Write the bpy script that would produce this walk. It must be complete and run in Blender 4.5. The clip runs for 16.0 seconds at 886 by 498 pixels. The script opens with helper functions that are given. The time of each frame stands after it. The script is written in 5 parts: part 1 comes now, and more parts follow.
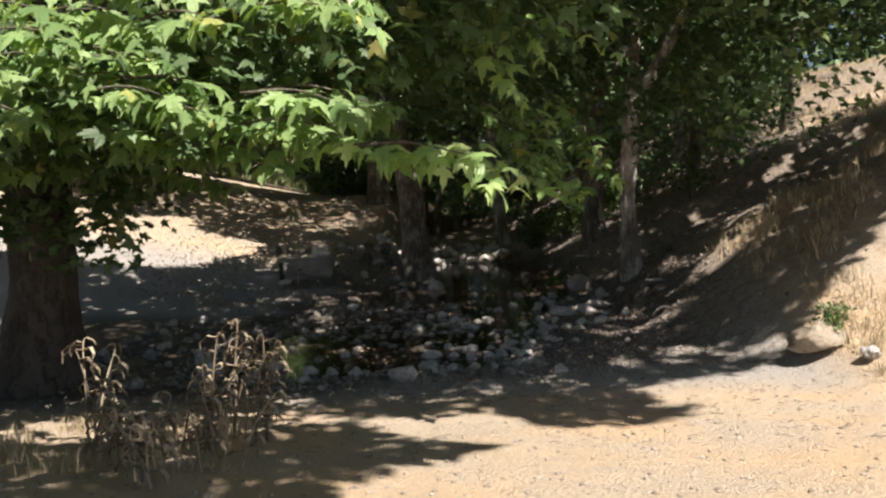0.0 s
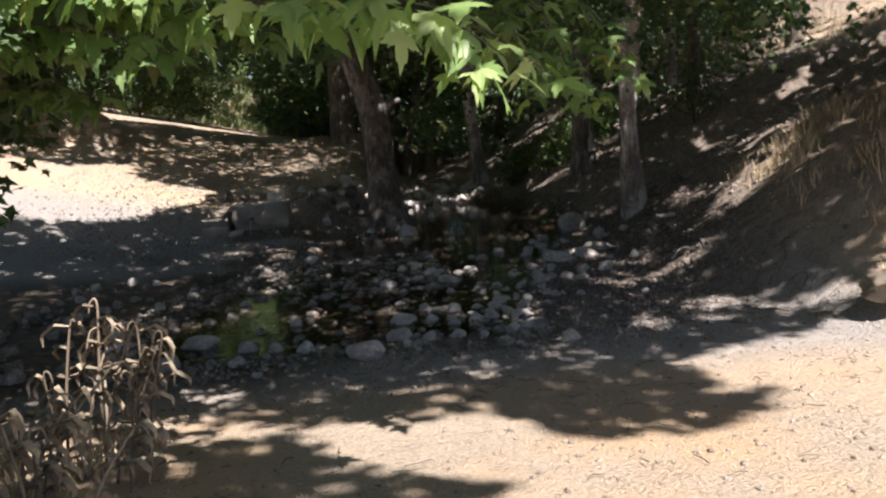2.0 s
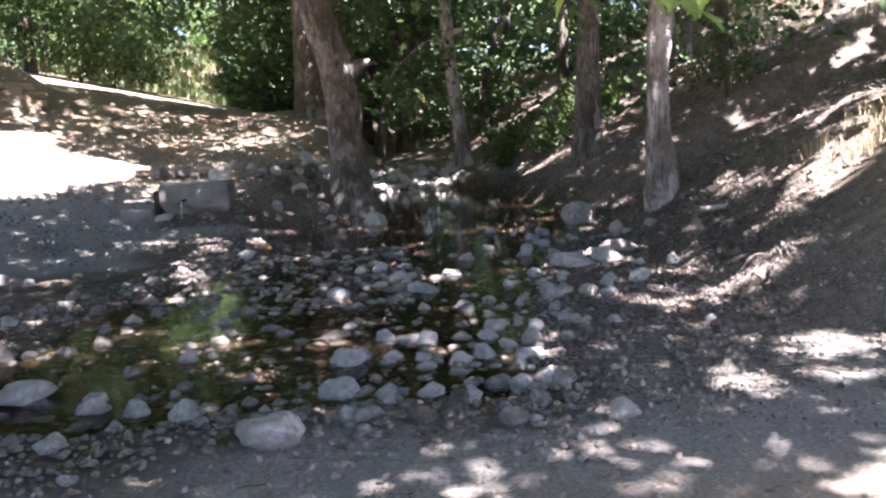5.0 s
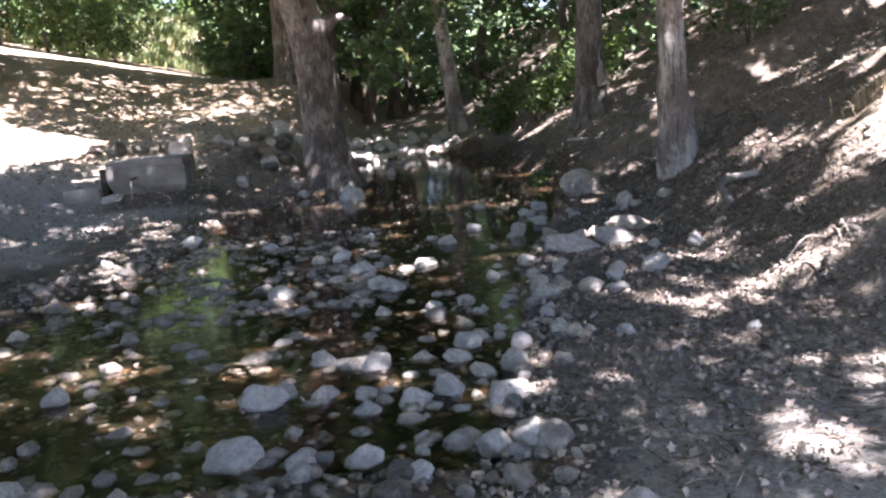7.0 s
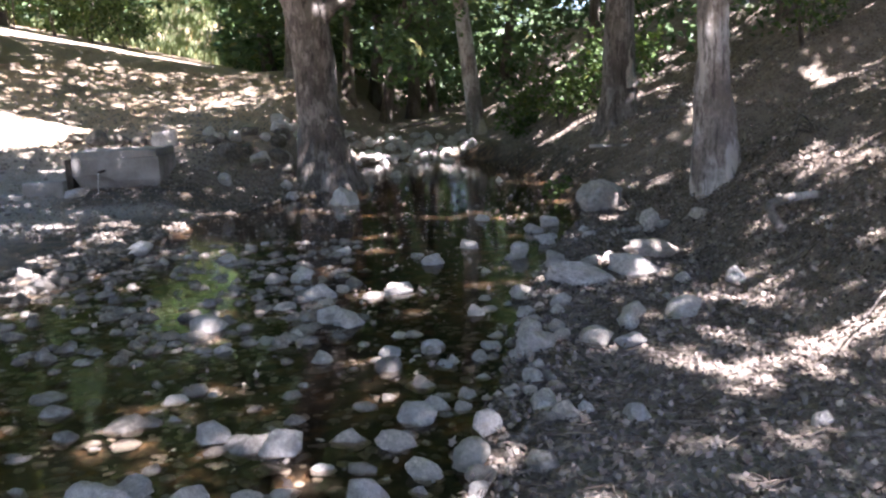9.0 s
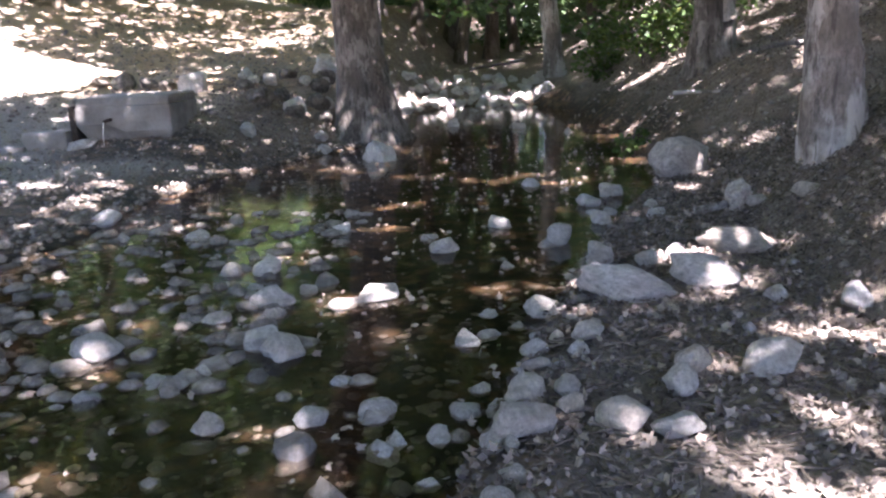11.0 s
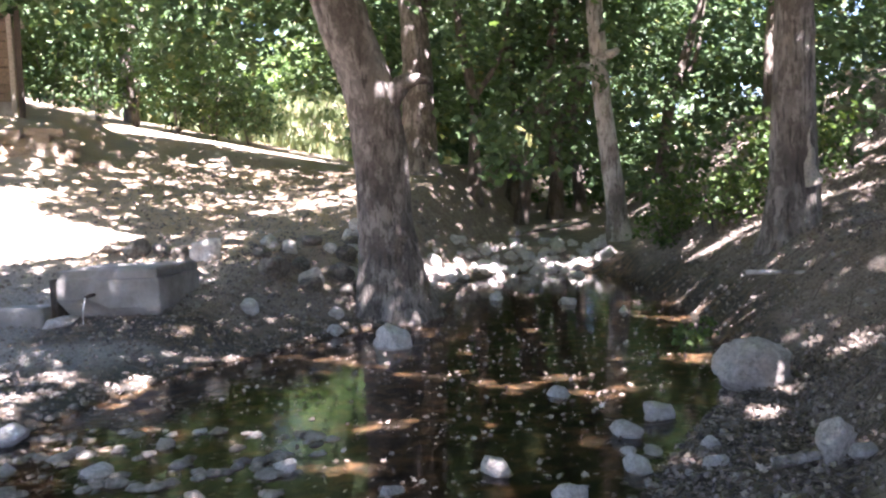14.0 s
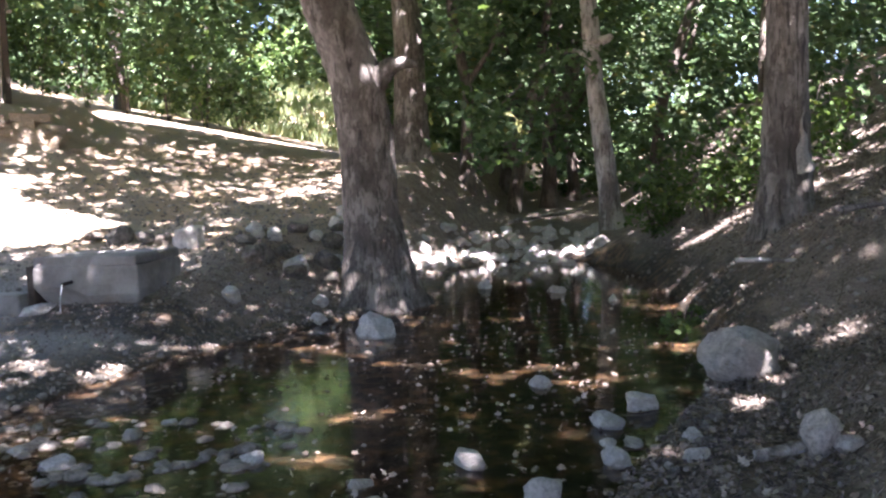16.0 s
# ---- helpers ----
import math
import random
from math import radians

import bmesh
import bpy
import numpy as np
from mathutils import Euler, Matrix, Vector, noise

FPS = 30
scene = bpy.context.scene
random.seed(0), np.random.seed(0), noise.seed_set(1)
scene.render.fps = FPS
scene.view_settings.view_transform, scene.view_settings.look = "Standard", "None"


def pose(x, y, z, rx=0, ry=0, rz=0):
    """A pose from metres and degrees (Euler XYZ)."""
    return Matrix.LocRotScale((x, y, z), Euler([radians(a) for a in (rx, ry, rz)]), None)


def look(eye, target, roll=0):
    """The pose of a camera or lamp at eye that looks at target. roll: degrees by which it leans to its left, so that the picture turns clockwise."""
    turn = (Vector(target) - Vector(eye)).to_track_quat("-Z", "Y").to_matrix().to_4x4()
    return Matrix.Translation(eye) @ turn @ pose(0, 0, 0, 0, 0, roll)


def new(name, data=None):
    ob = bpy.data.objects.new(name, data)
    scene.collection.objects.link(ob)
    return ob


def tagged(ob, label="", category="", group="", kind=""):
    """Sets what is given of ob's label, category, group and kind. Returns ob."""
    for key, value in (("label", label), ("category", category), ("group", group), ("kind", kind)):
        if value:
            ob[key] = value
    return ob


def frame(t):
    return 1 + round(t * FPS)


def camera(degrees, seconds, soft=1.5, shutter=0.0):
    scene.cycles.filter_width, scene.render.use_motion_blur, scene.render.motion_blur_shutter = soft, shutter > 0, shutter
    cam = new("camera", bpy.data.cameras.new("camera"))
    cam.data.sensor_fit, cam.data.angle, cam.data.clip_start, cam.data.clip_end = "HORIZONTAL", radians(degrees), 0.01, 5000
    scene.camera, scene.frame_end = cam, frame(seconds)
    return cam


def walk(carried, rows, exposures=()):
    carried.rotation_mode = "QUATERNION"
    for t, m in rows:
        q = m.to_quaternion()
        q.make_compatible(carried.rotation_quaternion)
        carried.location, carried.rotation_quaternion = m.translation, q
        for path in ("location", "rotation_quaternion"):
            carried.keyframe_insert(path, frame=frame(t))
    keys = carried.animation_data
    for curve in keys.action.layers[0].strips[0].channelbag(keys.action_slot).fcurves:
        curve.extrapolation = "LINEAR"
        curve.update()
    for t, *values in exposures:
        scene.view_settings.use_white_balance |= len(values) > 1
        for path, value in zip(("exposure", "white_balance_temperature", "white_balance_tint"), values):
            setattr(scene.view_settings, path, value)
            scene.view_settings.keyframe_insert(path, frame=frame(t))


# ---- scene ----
cam = camera(54.5, 16.0, soft=2.3)
METRES, EYE, TILT, LEAN, TURN = 13.9, 1.5, 0.0, 0.0, 0.0
ROWS = [
    (0.0, 0.0, 0.0, 0.0, -0.13, -3.5, 2.17),
    (0.5, -0.0018, 0.0512, -0.0059, -0.63, -4.05, 2.94),
    (1.0, -0.0017, 0.0937, -0.0104, -2.13, -5.38, 3.64),
    (1.5, -0.0005, 0.145, -0.0148, -3.7, -6.76, 3.52),
    (2.0, 0.0031, 0.1897, -0.0174, -1.99, -7.39, 4.13),
    (2.5, 0.006, 0.2313, -0.0201, -3.98, -8.58, 4.72),
    (3.0, 0.0089, 0.2722, -0.0236, -4.02, -7.23, 3.91),
    (3.5, 0.0049, 0.3118, -0.0292, -4.0, -6.38, 3.92),
    (4.0, 0.0053, 0.355, -0.0341, -3.71, -7.34, 2.98),
    (6.5, 0.0399, 0.5412, -0.0478, -2.84, -9.38, 2.93),
    (7.0, 0.047, 0.5684, -0.0496, -3.02, -10.52, 4.18),
    (7.5, 0.0561, 0.6004, -0.0515, 3.67, -8.51, 1.54),
    (8.0, 0.0595, 0.6269, -0.0553, 1.22, -9.1, 2.86),
    (8.5, 0.0669, 0.651, -0.0583, -2.98, -10.57, 2.53),
    (9.0, 0.0806, 0.6817, -0.0599, -0.78, -10.19, 2.18),
    (11.5, 0.1288, 0.8493, -0.065, 5.82, -14.21, 2.57),
    (12.0, 0.1334, 0.878, -0.0627, 4.26, -12.87, 2.15),
    (12.5, 0.1422, 0.9058, -0.0656, 3.79, -13.06, 1.49),
    (13.0, 0.1497, 0.9266, -0.0643, 5.18, -11.57, 0.94),
    (13.5, 0.1534, 0.949, -0.0572, 7.07, -5.91, 2.34),
    (14.0, 0.1543, 0.9529, -0.0555, 11.07, -3.55, 2.32),
    (14.5, 0.1551, 0.9528, -0.0552, 13.25, -3.68, 2.86),
    (15.0, 0.1551, 0.9514, -0.055, 14.18, -3.88, 2.81),
    (15.5, 0.155, 0.9532, -0.0558, 14.06, -3.81, 2.22),
    (16.0, 0.1614, 0.9681, -0.0588, 10.9, -4.25, 2.19),
]
EXPOSURES = [(0.0, 1.25, 6500, 14), (0.5, 1.35, 6200, 15), (1.5, 1.4, 6300, 17), (2.0, 1.4, 6200, 19), (2.5, 1.5, 5500, 23), (3.0, 1.66, 5850, 24), (3.5, 2.2, 5750, 25), (4.0, 2.68, 5750, 26), (6.5, 3.4, 5850, 26), (9.0, 3.44, 5800, 26), (12.0, 4.05, 5850, 31), (13.0, 4.02, 5900, 32), (14.5, 4.05, 5800, 28), (16.0, 3.78, 5800, 28)]
walk(cam, [(t, pose(0, 0, EYE, TILT, LEAN, TURN) @ pose(METRES * x, METRES * y, METRES * z, 90 + pitch, roll, yaw)) for t, x, y, z, yaw, pitch, roll in ROWS], EXPOSURES)

# ---- sky and sun: high summer sun from behind and to the right of the walk ----
SUN = Vector((0.33, -0.57, 1.0)).normalized()
world = bpy.data.worlds.new("world")
scene.world = world
world.use_nodes = True
_bg = world.node_tree.nodes["Background"]
_sky = world.node_tree.nodes.new("ShaderNodeTexSky")
_sky.sky_type = "NISHITA"
_sky.sun_disc = False
_sky.sun_elevation = math.asin(SUN.z)
_sky.sun_rotation = math.atan2(SUN.x, SUN.y)
world.node_tree.links.new(_sky.outputs[0], _bg.inputs[0])
_bg.inputs[1].default_value = 0.041
sun = new("sun", bpy.data.lights.new("sun", "SUN"))
sun.data.energy, sun.data.angle, sun.data.color = 5.0, radians(0.8), (1.0, 0.93, 0.82)
sun.matrix_world = look(SUN * 60, (0, 0, 0))

# ---- materials ----


def material(name):
    m = bpy.data.materials.new(name)
    m.use_nodes = True
    nt = m.node_tree
    return m, nt, nt.nodes["Principled BSDF"], nt.nodes["Material Output"]


def node(nt, kind, **values):
    n = nt.nodes.new(kind)
    for k, v in values.items():
        n.inputs[k.replace("_", " ")].default_value = v
    return n


def coords(nt, kind="Object"):
    return nt.nodes.new("ShaderNodeTexCoord").outputs[kind]


def noise_tex(nt, co, scale, detail=5.0, rough=0.6):
    n = node(nt, "ShaderNodeTexNoise", Scale=scale, Detail=detail, Roughness=rough)
    nt.links.new(co, n.inputs["Vector"])
    return n.outputs["Fac"]


def ramp(nt, fac, stops):
    r = nt.nodes.new("ShaderNodeValToRGB")
    nt.links.new(fac, r.inputs[0])
    els = r.color_ramp.elements
    while len(els) < len(stops):
        els.new(0.5)
    for e, (p, c) in zip(els, stops):
        e.position, e.color = p, (*c, 1) if len(c) == 3 else c
    return r.outputs[0]


def mix(nt, fac, a, b, mode="MIX"):
    m = nt.nodes.new("ShaderNodeMix")
    m.data_type, m.blend_type = "RGBA", mode
    for i, v in ((0, fac), (6, a), (7, b)):
        if isinstance(v, (int, float)):
            m.inputs[i].default_value = v
        elif isinstance(v, tuple):
            m.inputs[i].default_value = (*v, 1)
        else:
            nt.links.new(v, m.inputs[i])
    return m.outputs[2]


def bump(nt, bsdf, height, strength, dist=0.02):
    b = node(nt, "ShaderNodeBump", Strength=strength, Distance=dist)
    nt.links.new(height, b.inputs["Height"])
    nt.links.new(b.outputs[0], bsdf.inputs["Normal"])


def random_of(nt, kind):
    if kind == "object":
        return nt.nodes.new("ShaderNodeObjectInfo").outputs["Random"]
    return nt.nodes.new("ShaderNodeNewGeometry").outputs["Random Per Island"]


def ground_material():
    m, nt, p, _ = material("earth")
    co = coords(nt)
    soil = nt.nodes.new("ShaderNodeAttribute")
    soil.attribute_name = "soil"
    sep = nt.nodes.new("ShaderNodeSeparateColor")
    nt.links.new(soil.outputs["Color"], sep.inputs[0])
    fine, mid, big = noise_tex(nt, co, 38, 6), noise_tex(nt, co, 6, 5), noise_tex(nt, co, 0.7, 4)
    grit = node(nt, "ShaderNodeTexVoronoi", Scale=26.0)
    nt.links.new(co, grit.inputs["Vector"])
    dust = ramp(nt, fine, [(0.3, (0.29, 0.25, 0.205)), (0.55, (0.46, 0.38, 0.285)), (0.75, (0.58, 0.495, 0.395))])
    dust = mix(nt, ramp(nt, big, [(0.4, (0, 0, 0)), (0.65, (1, 1, 1))]), dust, (0.50, 0.365, 0.235))
    dust = mix(nt, ramp(nt, grit.outputs["Distance"], [(0.0, (0.55, 0.55, 0.55)), (0.22, (0, 0, 0))]), dust, (0.58, 0.53, 0.45))
    litter = ramp(nt, fine, [(0.3, (0.085, 0.068, 0.053)), (0.5, (0.20, 0.16, 0.125)), (0.72, (0.37, 0.30, 0.23))])
    litter = mix(nt, ramp(nt, mid, [(0.42, (0, 0, 0)), (0.6, (0.8, 0.8, 0.8))]), litter, (0.33, 0.28, 0.225))
    silt = ramp(nt, fine, [(0.3, (0.21, 0.195, 0.178)), (0.55, (0.36, 0.34, 0.315)), (0.75, (0.50, 0.475, 0.44))])
    wet = ramp(nt, mid, [(0.35, (0.010, 0.009, 0.007)), (0.48, (0.032, 0.025, 0.016)), (0.7, (0.20, 0.125, 0.065))])
    c = mix(nt, sep.outputs[0], silt, dust)
    c = mix(nt, sep.outputs[1], c, litter)
    c = mix(nt, sep.outputs[2], c, wet)
    nt.links.new(c, p.inputs["Base Color"])
    rough = nt.nodes.new("ShaderNodeMapRange")
    nt.links.new(sep.outputs[2], rough.inputs[0])
    rough.inputs[3].default_value, rough.inputs[4].default_value = 0.95, 0.55
    nt.links.new(rough.outputs[0], p.inputs["Roughness"])
    p.inputs["Specular IOR Level"].default_value = 0.25
    h = nt.nodes.new("ShaderNodeMath")
    h.operation = "ADD"
    nt.links.new(fine, h.inputs[0])
    nt.links.new(mid, h.inputs[1])
    bump(nt, p, h.outputs[0], 1.0, 0.05)
    return m


def stone_material(name, dark, light, kind="object", rough=0.85, lichen=0.25):
    m, nt, p, _ = material(name)
    co = coords(nt)
    r = random_of(nt, kind)
    big, a, b, fine = noise_tex(nt, co, 2.6, 4, 0.6), noise_tex(nt, co, 9, 8, 0.7), noise_tex(nt, co, 30, 6, 0.7), noise_tex(nt, co, 90, 4)
    c = ramp(nt, a, [(0.36, tuple(x * 0.72 for x in dark)), (0.46, dark), (0.55, tuple((x + y) / 2 for x, y in zip(dark, light))), (0.68, light)])
    tint = ramp(nt, r, [(0.0, (0.80, 0.78, 0.75)), (0.35, (0.98, 0.97, 0.96)), (0.6, (1.0, 0.92, 0.82)), (0.8, (0.90, 0.90, 0.92)), (1.0, (1.15, 1.13, 1.09))])
    c = mix(nt, 1.0, c, tint, "MULTIPLY")
    c = mix(nt, ramp(nt, big, [(0.47, (0, 0, 0)), (0.62, (0.45, 0.45, 0.45))]), c, (0.32, 0.28, 0.235))
    c = mix(nt, ramp(nt, b, [(0.54, (0, 0, 0)), (0.66, (lichen * 1.7,) * 3)]), c, (0.13, 0.115, 0.09))
    c = mix(nt, ramp(nt, fine, [(0.6, (0, 0, 0)), (0.72, (0.35, 0.35, 0.35))]), c, (0.6, 0.58, 0.54))
    nt.links.new(c, p.inputs["Base Color"])
    p.inputs["Roughness"].default_value = rough
    bump(nt, p, mix(nt, 0.45, a, b), 1.0, 0.06)
    return m


def bark_material(name, base, pale, flake, plates=5.0):
    m, nt, p, _ = material(name)
    co = coords(nt)
    mp = node(nt, "ShaderNodeMapping", Scale=(1, 1, 0.45))
    nt.links.new(co, mp.inputs[0])
    a = noise_tex(nt, mp.outputs[0], plates, 7, 0.68)
    f = noise_tex(nt, mp.outputs[0], 24, 7, 0.75)
    long = node(nt, "ShaderNodeMapping", Scale=(1, 1, 0.12))
    nt.links.new(co, long.inputs[0])
    crack = noise_tex(nt, long.outputs[0], 16, 5, 0.6)
    v = node(nt, "ShaderNodeTexVoronoi", Scale=plates * 3.4)
    nt.links.new(mp.outputs[0], v.inputs["Vector"])
    big = noise_tex(nt, co, 1.6, 5)
    c = ramp(nt, f, [(0.3, tuple(x * 0.38 for x in base)), (0.48, base), (0.7, tuple(min(1, x * 1.7) for x in base))])
    c = mix(nt, ramp(nt, a, [(0.50, (0, 0, 0)), (0.57, (0.9, 0.9, 0.9))]), c, pale)
    c = mix(nt, ramp(nt, big, [(0.5, (0, 0, 0)), (0.6, (flake,) * 3)]), c, tuple(min(0.8, x * 1.05 + 0.03) for x in pale))
    c = mix(nt, ramp(nt, big, [(0.36, (0.7, 0.7, 0.7)), (0.46, (0, 0, 0))]), c, tuple(x * 0.6 for x in base))
    c = mix(nt, ramp(nt, crack, [(0.36, (0.75, 0.75, 0.75)), (0.44, (0, 0, 0))]), c, tuple(x * 0.3 for x in base))
    c = mix(nt, ramp(nt, v.outputs["Distance"], [(0.0, (0.5, 0.5, 0.5)), (0.16, (0, 0, 0))]), c, tuple(x * 0.4 for x in base))
    nt.links.new(c, p.inputs["Base Color"])
    p.inputs["Roughness"].default_value = 0.9
    bump(nt, p, mix(nt, 0.4, mix(nt, 0.5, f, a), crack), 1.0, 0.06)
    return m


def leaf_material(name, dark, light, through_light=0.4, gloss=0.5):
    m, nt, p, out = material(name)
    r = random_of(nt, "island")
    c = ramp(nt, r, [(0.0, dark), (0.6, light), (0.93, tuple(min(1, v * 1.25) for v in light)), (1.0, (light[0] * 1.9, light[1] * 1.15, light[2] * 0.8))])
    c = mix(nt, ramp(nt, noise_tex(nt, coords(nt), 30, 3), [(0.35, (0, 0, 0)), (0.7, (0.35, 0.35, 0.35))]), c, tuple(v * 0.6 for v in dark))
    nt.links.new(c, p.inputs["Base Color"])
    p.inputs["Roughness"].default_value = gloss
    p.inputs["Specular IOR Level"].default_value = 0.3
    t = nt.nodes.new("ShaderNodeBsdfTranslucent")
    nt.links.new(mix(nt, 1.0, c, (1.3, 1.35, 0.55), "MULTIPLY"), t.inputs[0])
    s = nt.nodes.new("ShaderNodeMixShader")
    s.inputs[0].default_value = through_light
    nt.links.new(p.outputs[0], s.inputs[1])
    nt.links.new(t.outputs[0], s.inputs[2])
    nt.links.new(s.outputs[0], out.inputs[0])
    return m


def dry_material(name, dark, light, kind="island"):
    m, nt, p, _ = material(name)
    c = ramp(nt, random_of(nt, kind), [(0.0, dark), (0.5, tuple((x + y) / 2 for x, y in zip(dark, light))), (1.0, light)])
    c = mix(nt, ramp(nt, noise_tex(nt, coords(nt), 40, 3), [(0.4, (0, 0, 0)), (0.7, (0.5, 0.5, 0.5))]), c, tuple(v * 0.5 for v in dark))
    nt.links.new(c, p.inputs["Base Color"])
    p.inputs["Roughness"].default_value = 0.85
    return m


def concrete_material(name, base, stain):
    m, nt, p, _ = material(name)
    co = coords(nt)
    a, f, g = noise_tex(nt, co, 2.3, 6), noise_tex(nt, co, 60, 5), noise_tex(nt, co, 9, 6)
    c = ramp(nt, a, [(0.35, stain), (0.6, base), (0.8, tuple(min(1, v * 1.25) for v in base))])
    c = mix(nt, ramp(nt, f, [(0.5, (0, 0, 0)), (0.75, (0.5, 0.5, 0.5))]), c, tuple(v * 0.6 for v in base))
    c = mix(nt, ramp(nt, g, [(0.56, (0, 0, 0)), (0.7, (0.6, 0.6, 0.6))]), c, stain)
    nt.links.new(c, p.inputs["Base Color"])
    p.inputs["Roughness"].default_value = 0.9
    bump(nt, p, mix(nt, 0.5, f, g), 0.6, 0.012)
    return m


def water_material():
    m, nt, p, _ = material("stream_water")
    p.inputs["Base Color"].default_value = (0.50, 0.40, 0.30, 1)
    p.inputs["Transmission Weight"].default_value = 1.0
    p.inputs["IOR"].default_value = 1.33
    p.inputs["Roughness"].default_value = 0.015
    co = coords(nt)
    mp = node(nt, "ShaderNodeMapping", Scale=(1, 2.2, 1))
    nt.links.new(co, mp.inputs[0])
    w = mix(nt, 0.35, noise_tex(nt, mp.outputs[0], 2.2, 3, 0.5), noise_tex(nt, mp.outputs[0], 9, 2, 0.5))
    bump(nt, p, w, 0.065, 0.05)
    return m


def plain(name, color, rough=0.7, metal=0.0):
    m, nt, p, _ = material(name)
    c = ramp(nt, noise_tex(nt, coords(nt), 25, 5), [(0.3, tuple(v * 0.6 for v in color)), (0.7, tuple(min(1, v * 1.25) for v in color))])
    nt.links.new(c, p.inputs["Base Color"])
    p.inputs["Roughness"].default_value, p.inputs["Metallic"].default_value = rough, metal
    return m


M_EARTH = ground_material()
M_STONE = stone_material("river_stone", (0.64, 0.62, 0.60), (0.90, 0.885, 0.86), lichen=0.2)
M_PEBBLE = stone_material("pebbles", (0.18, 0.165, 0.15), (0.50, 0.465, 0.42), "island")
M_PALE_PEBBLE = stone_material("pale_pebbles", (0.28, 0.24, 0.195), (0.58, 0.51, 0.42), "island")
M_SANDSTONE = stone_material("sandstone", (0.33, 0.275, 0.21), (0.52, 0.45, 0.36), lichen=0.4)
M_BOULDER = stone_material("boulder", (0.58, 0.55, 0.53), (0.84, 0.81, 0.79), lichen=0.4)
M_BARK = bark_material("plane_bark_brown", (0.115, 0.10, 0.086), (0.28, 0.255, 0.23), 0.3, 7.0)
M_BARK_PALE = bark_material("plane_bark_pale", (0.22, 0.195, 0.175), (0.53, 0.50, 0.475), 0.6, 3.2)
# Near-black bark copy: the stout trunk's shade is put into its colour.
M_BARK_SHADED = bark_material("bark_shaded", (0.05, 0.041, 0.034), (0.09, 0.078, 0.066), 0.2)
M_TWIG = dry_material("dead_twig", (0.07, 0.055, 0.042), (0.30, 0.25, 0.20))
M_BARK_DARK = bark_material("bark_dark", (0.10, 0.082, 0.066), (0.19, 0.165, 0.14), 0.2)
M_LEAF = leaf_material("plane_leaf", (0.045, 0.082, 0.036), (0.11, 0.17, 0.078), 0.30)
# Brighter copy of the leaf colour, for sunlit boughs and lane bushes.
M_LEAF_NEAR = leaf_material("plane_leaf_bright", (0.125, 0.215, 0.078), (0.26, 0.37, 0.155), 0.42)
M_LEAF_SHRUB = leaf_material("shrub_leaf", (0.04, 0.075, 0.025), (0.10, 0.155, 0.05), 0.3)
M_LANE_GRASS = leaf_material("lane_grass_blade", (0.16, 0.20, 0.10), (0.31, 0.36, 0.20), 0.3)
M_LITTER = dry_material("fallen_leaf", (0.14, 0.11, 0.088), (0.50, 0.425, 0.36))
M_SCRAPS = dry_material("leaf_scrap", (0.055, 0.046, 0.041), (0.33, 0.285, 0.255))
M_STRAW = dry_material("straw", (0.30, 0.23, 0.14), (0.62, 0.51, 0.33))
M_WEED = dry_material("withered_stalk", (0.15, 0.115, 0.08), (0.48, 0.40, 0.29), "object")
M_CONCRETE = concrete_material("old_concrete", (0.34, 0.33, 0.318), (0.17, 0.16, 0.15))
M_WATER = water_material()
M_IRON = plain("rusted_iron", (0.05, 0.04, 0.035), 0.7, 0.6)
M_BOARD = plain("weathered_board", (0.165, 0.13, 0.092), 0.85)
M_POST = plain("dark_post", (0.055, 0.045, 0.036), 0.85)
M_PALE_POST = plain("pale_post", (0.34, 0.31, 0.27), 0.85)
M_JET = plain("water_jet", (0.75, 0.8, 0.82), 0.1)

# ---- small builders ----


def mesh_object(name, verts, faces, mat, parent=None, label="", smooth=True):
    """Vertices and faces of one size each, given as arrays or a list of arrays, as ONE mesh object."""
    groups = [np.asarray(f, dtype=np.int32) for f in (faces if isinstance(faces, list) else [faces])]
    verts = np.asarray(verts, dtype=np.float32)
    me = bpy.data.meshes.new(name)
    loops = np.concatenate([g.ravel() for g in groups])
    totals = np.concatenate([np.full(len(g), g.shape[1], dtype=np.int32) for g in groups])
    starts = np.concatenate([[0], np.cumsum(totals)[:-1]]).astype(np.int32)
    me.vertices.add(len(verts))
    me.vertices.foreach_set("co", verts.ravel())
    me.loops.add(len(loops))
    me.loops.foreach_set("vertex_index", loops)
    me.polygons.add(len(totals))
    me.polygons.foreach_set("loop_start", starts)
    me.polygons.foreach_set("loop_total", totals)
    if smooth:
        me.polygons.foreach_set("use_smooth", np.ones(len(totals), dtype=bool))
    me.materials.append(mat)
    me.update(calc_edges=True)
    me.validate()
    ob = new(name, me)
    if parent:
        ob.parent = parent
    if label:
        ob["label"] = label
    return ob


def part(name, bm, mat, parent=None, label="", smooth=False):
    me = bpy.data.meshes.new(name)
    bm.to_mesh(me)
    bm.free()
    me.materials.append(mat)
    if smooth:
        me.polygons.foreach_set("use_smooth", np.ones(len(me.polygons), dtype=bool))
    ob = new(name, me)
    if parent:
        ob.parent = parent
    if label:
        ob["label"] = label
    return ob


rng = np.random.default_rng(7)
SUNV = np.array(SUN)


def inside(poly, x, y):
    x, y = np.asarray(x, float), np.asarray(y, float)
    res = np.zeros(x.shape, bool)
    for (x0, y0), (x1, y1) in zip(poly, poly[1:] + poly[:1]):
        if y0 != y1:
            cross = ((y0 > y) != (y1 > y)) & (x < (x1 - x0) * (y - y0) / (y1 - y0) + x0)
            res ^= cross
    return res


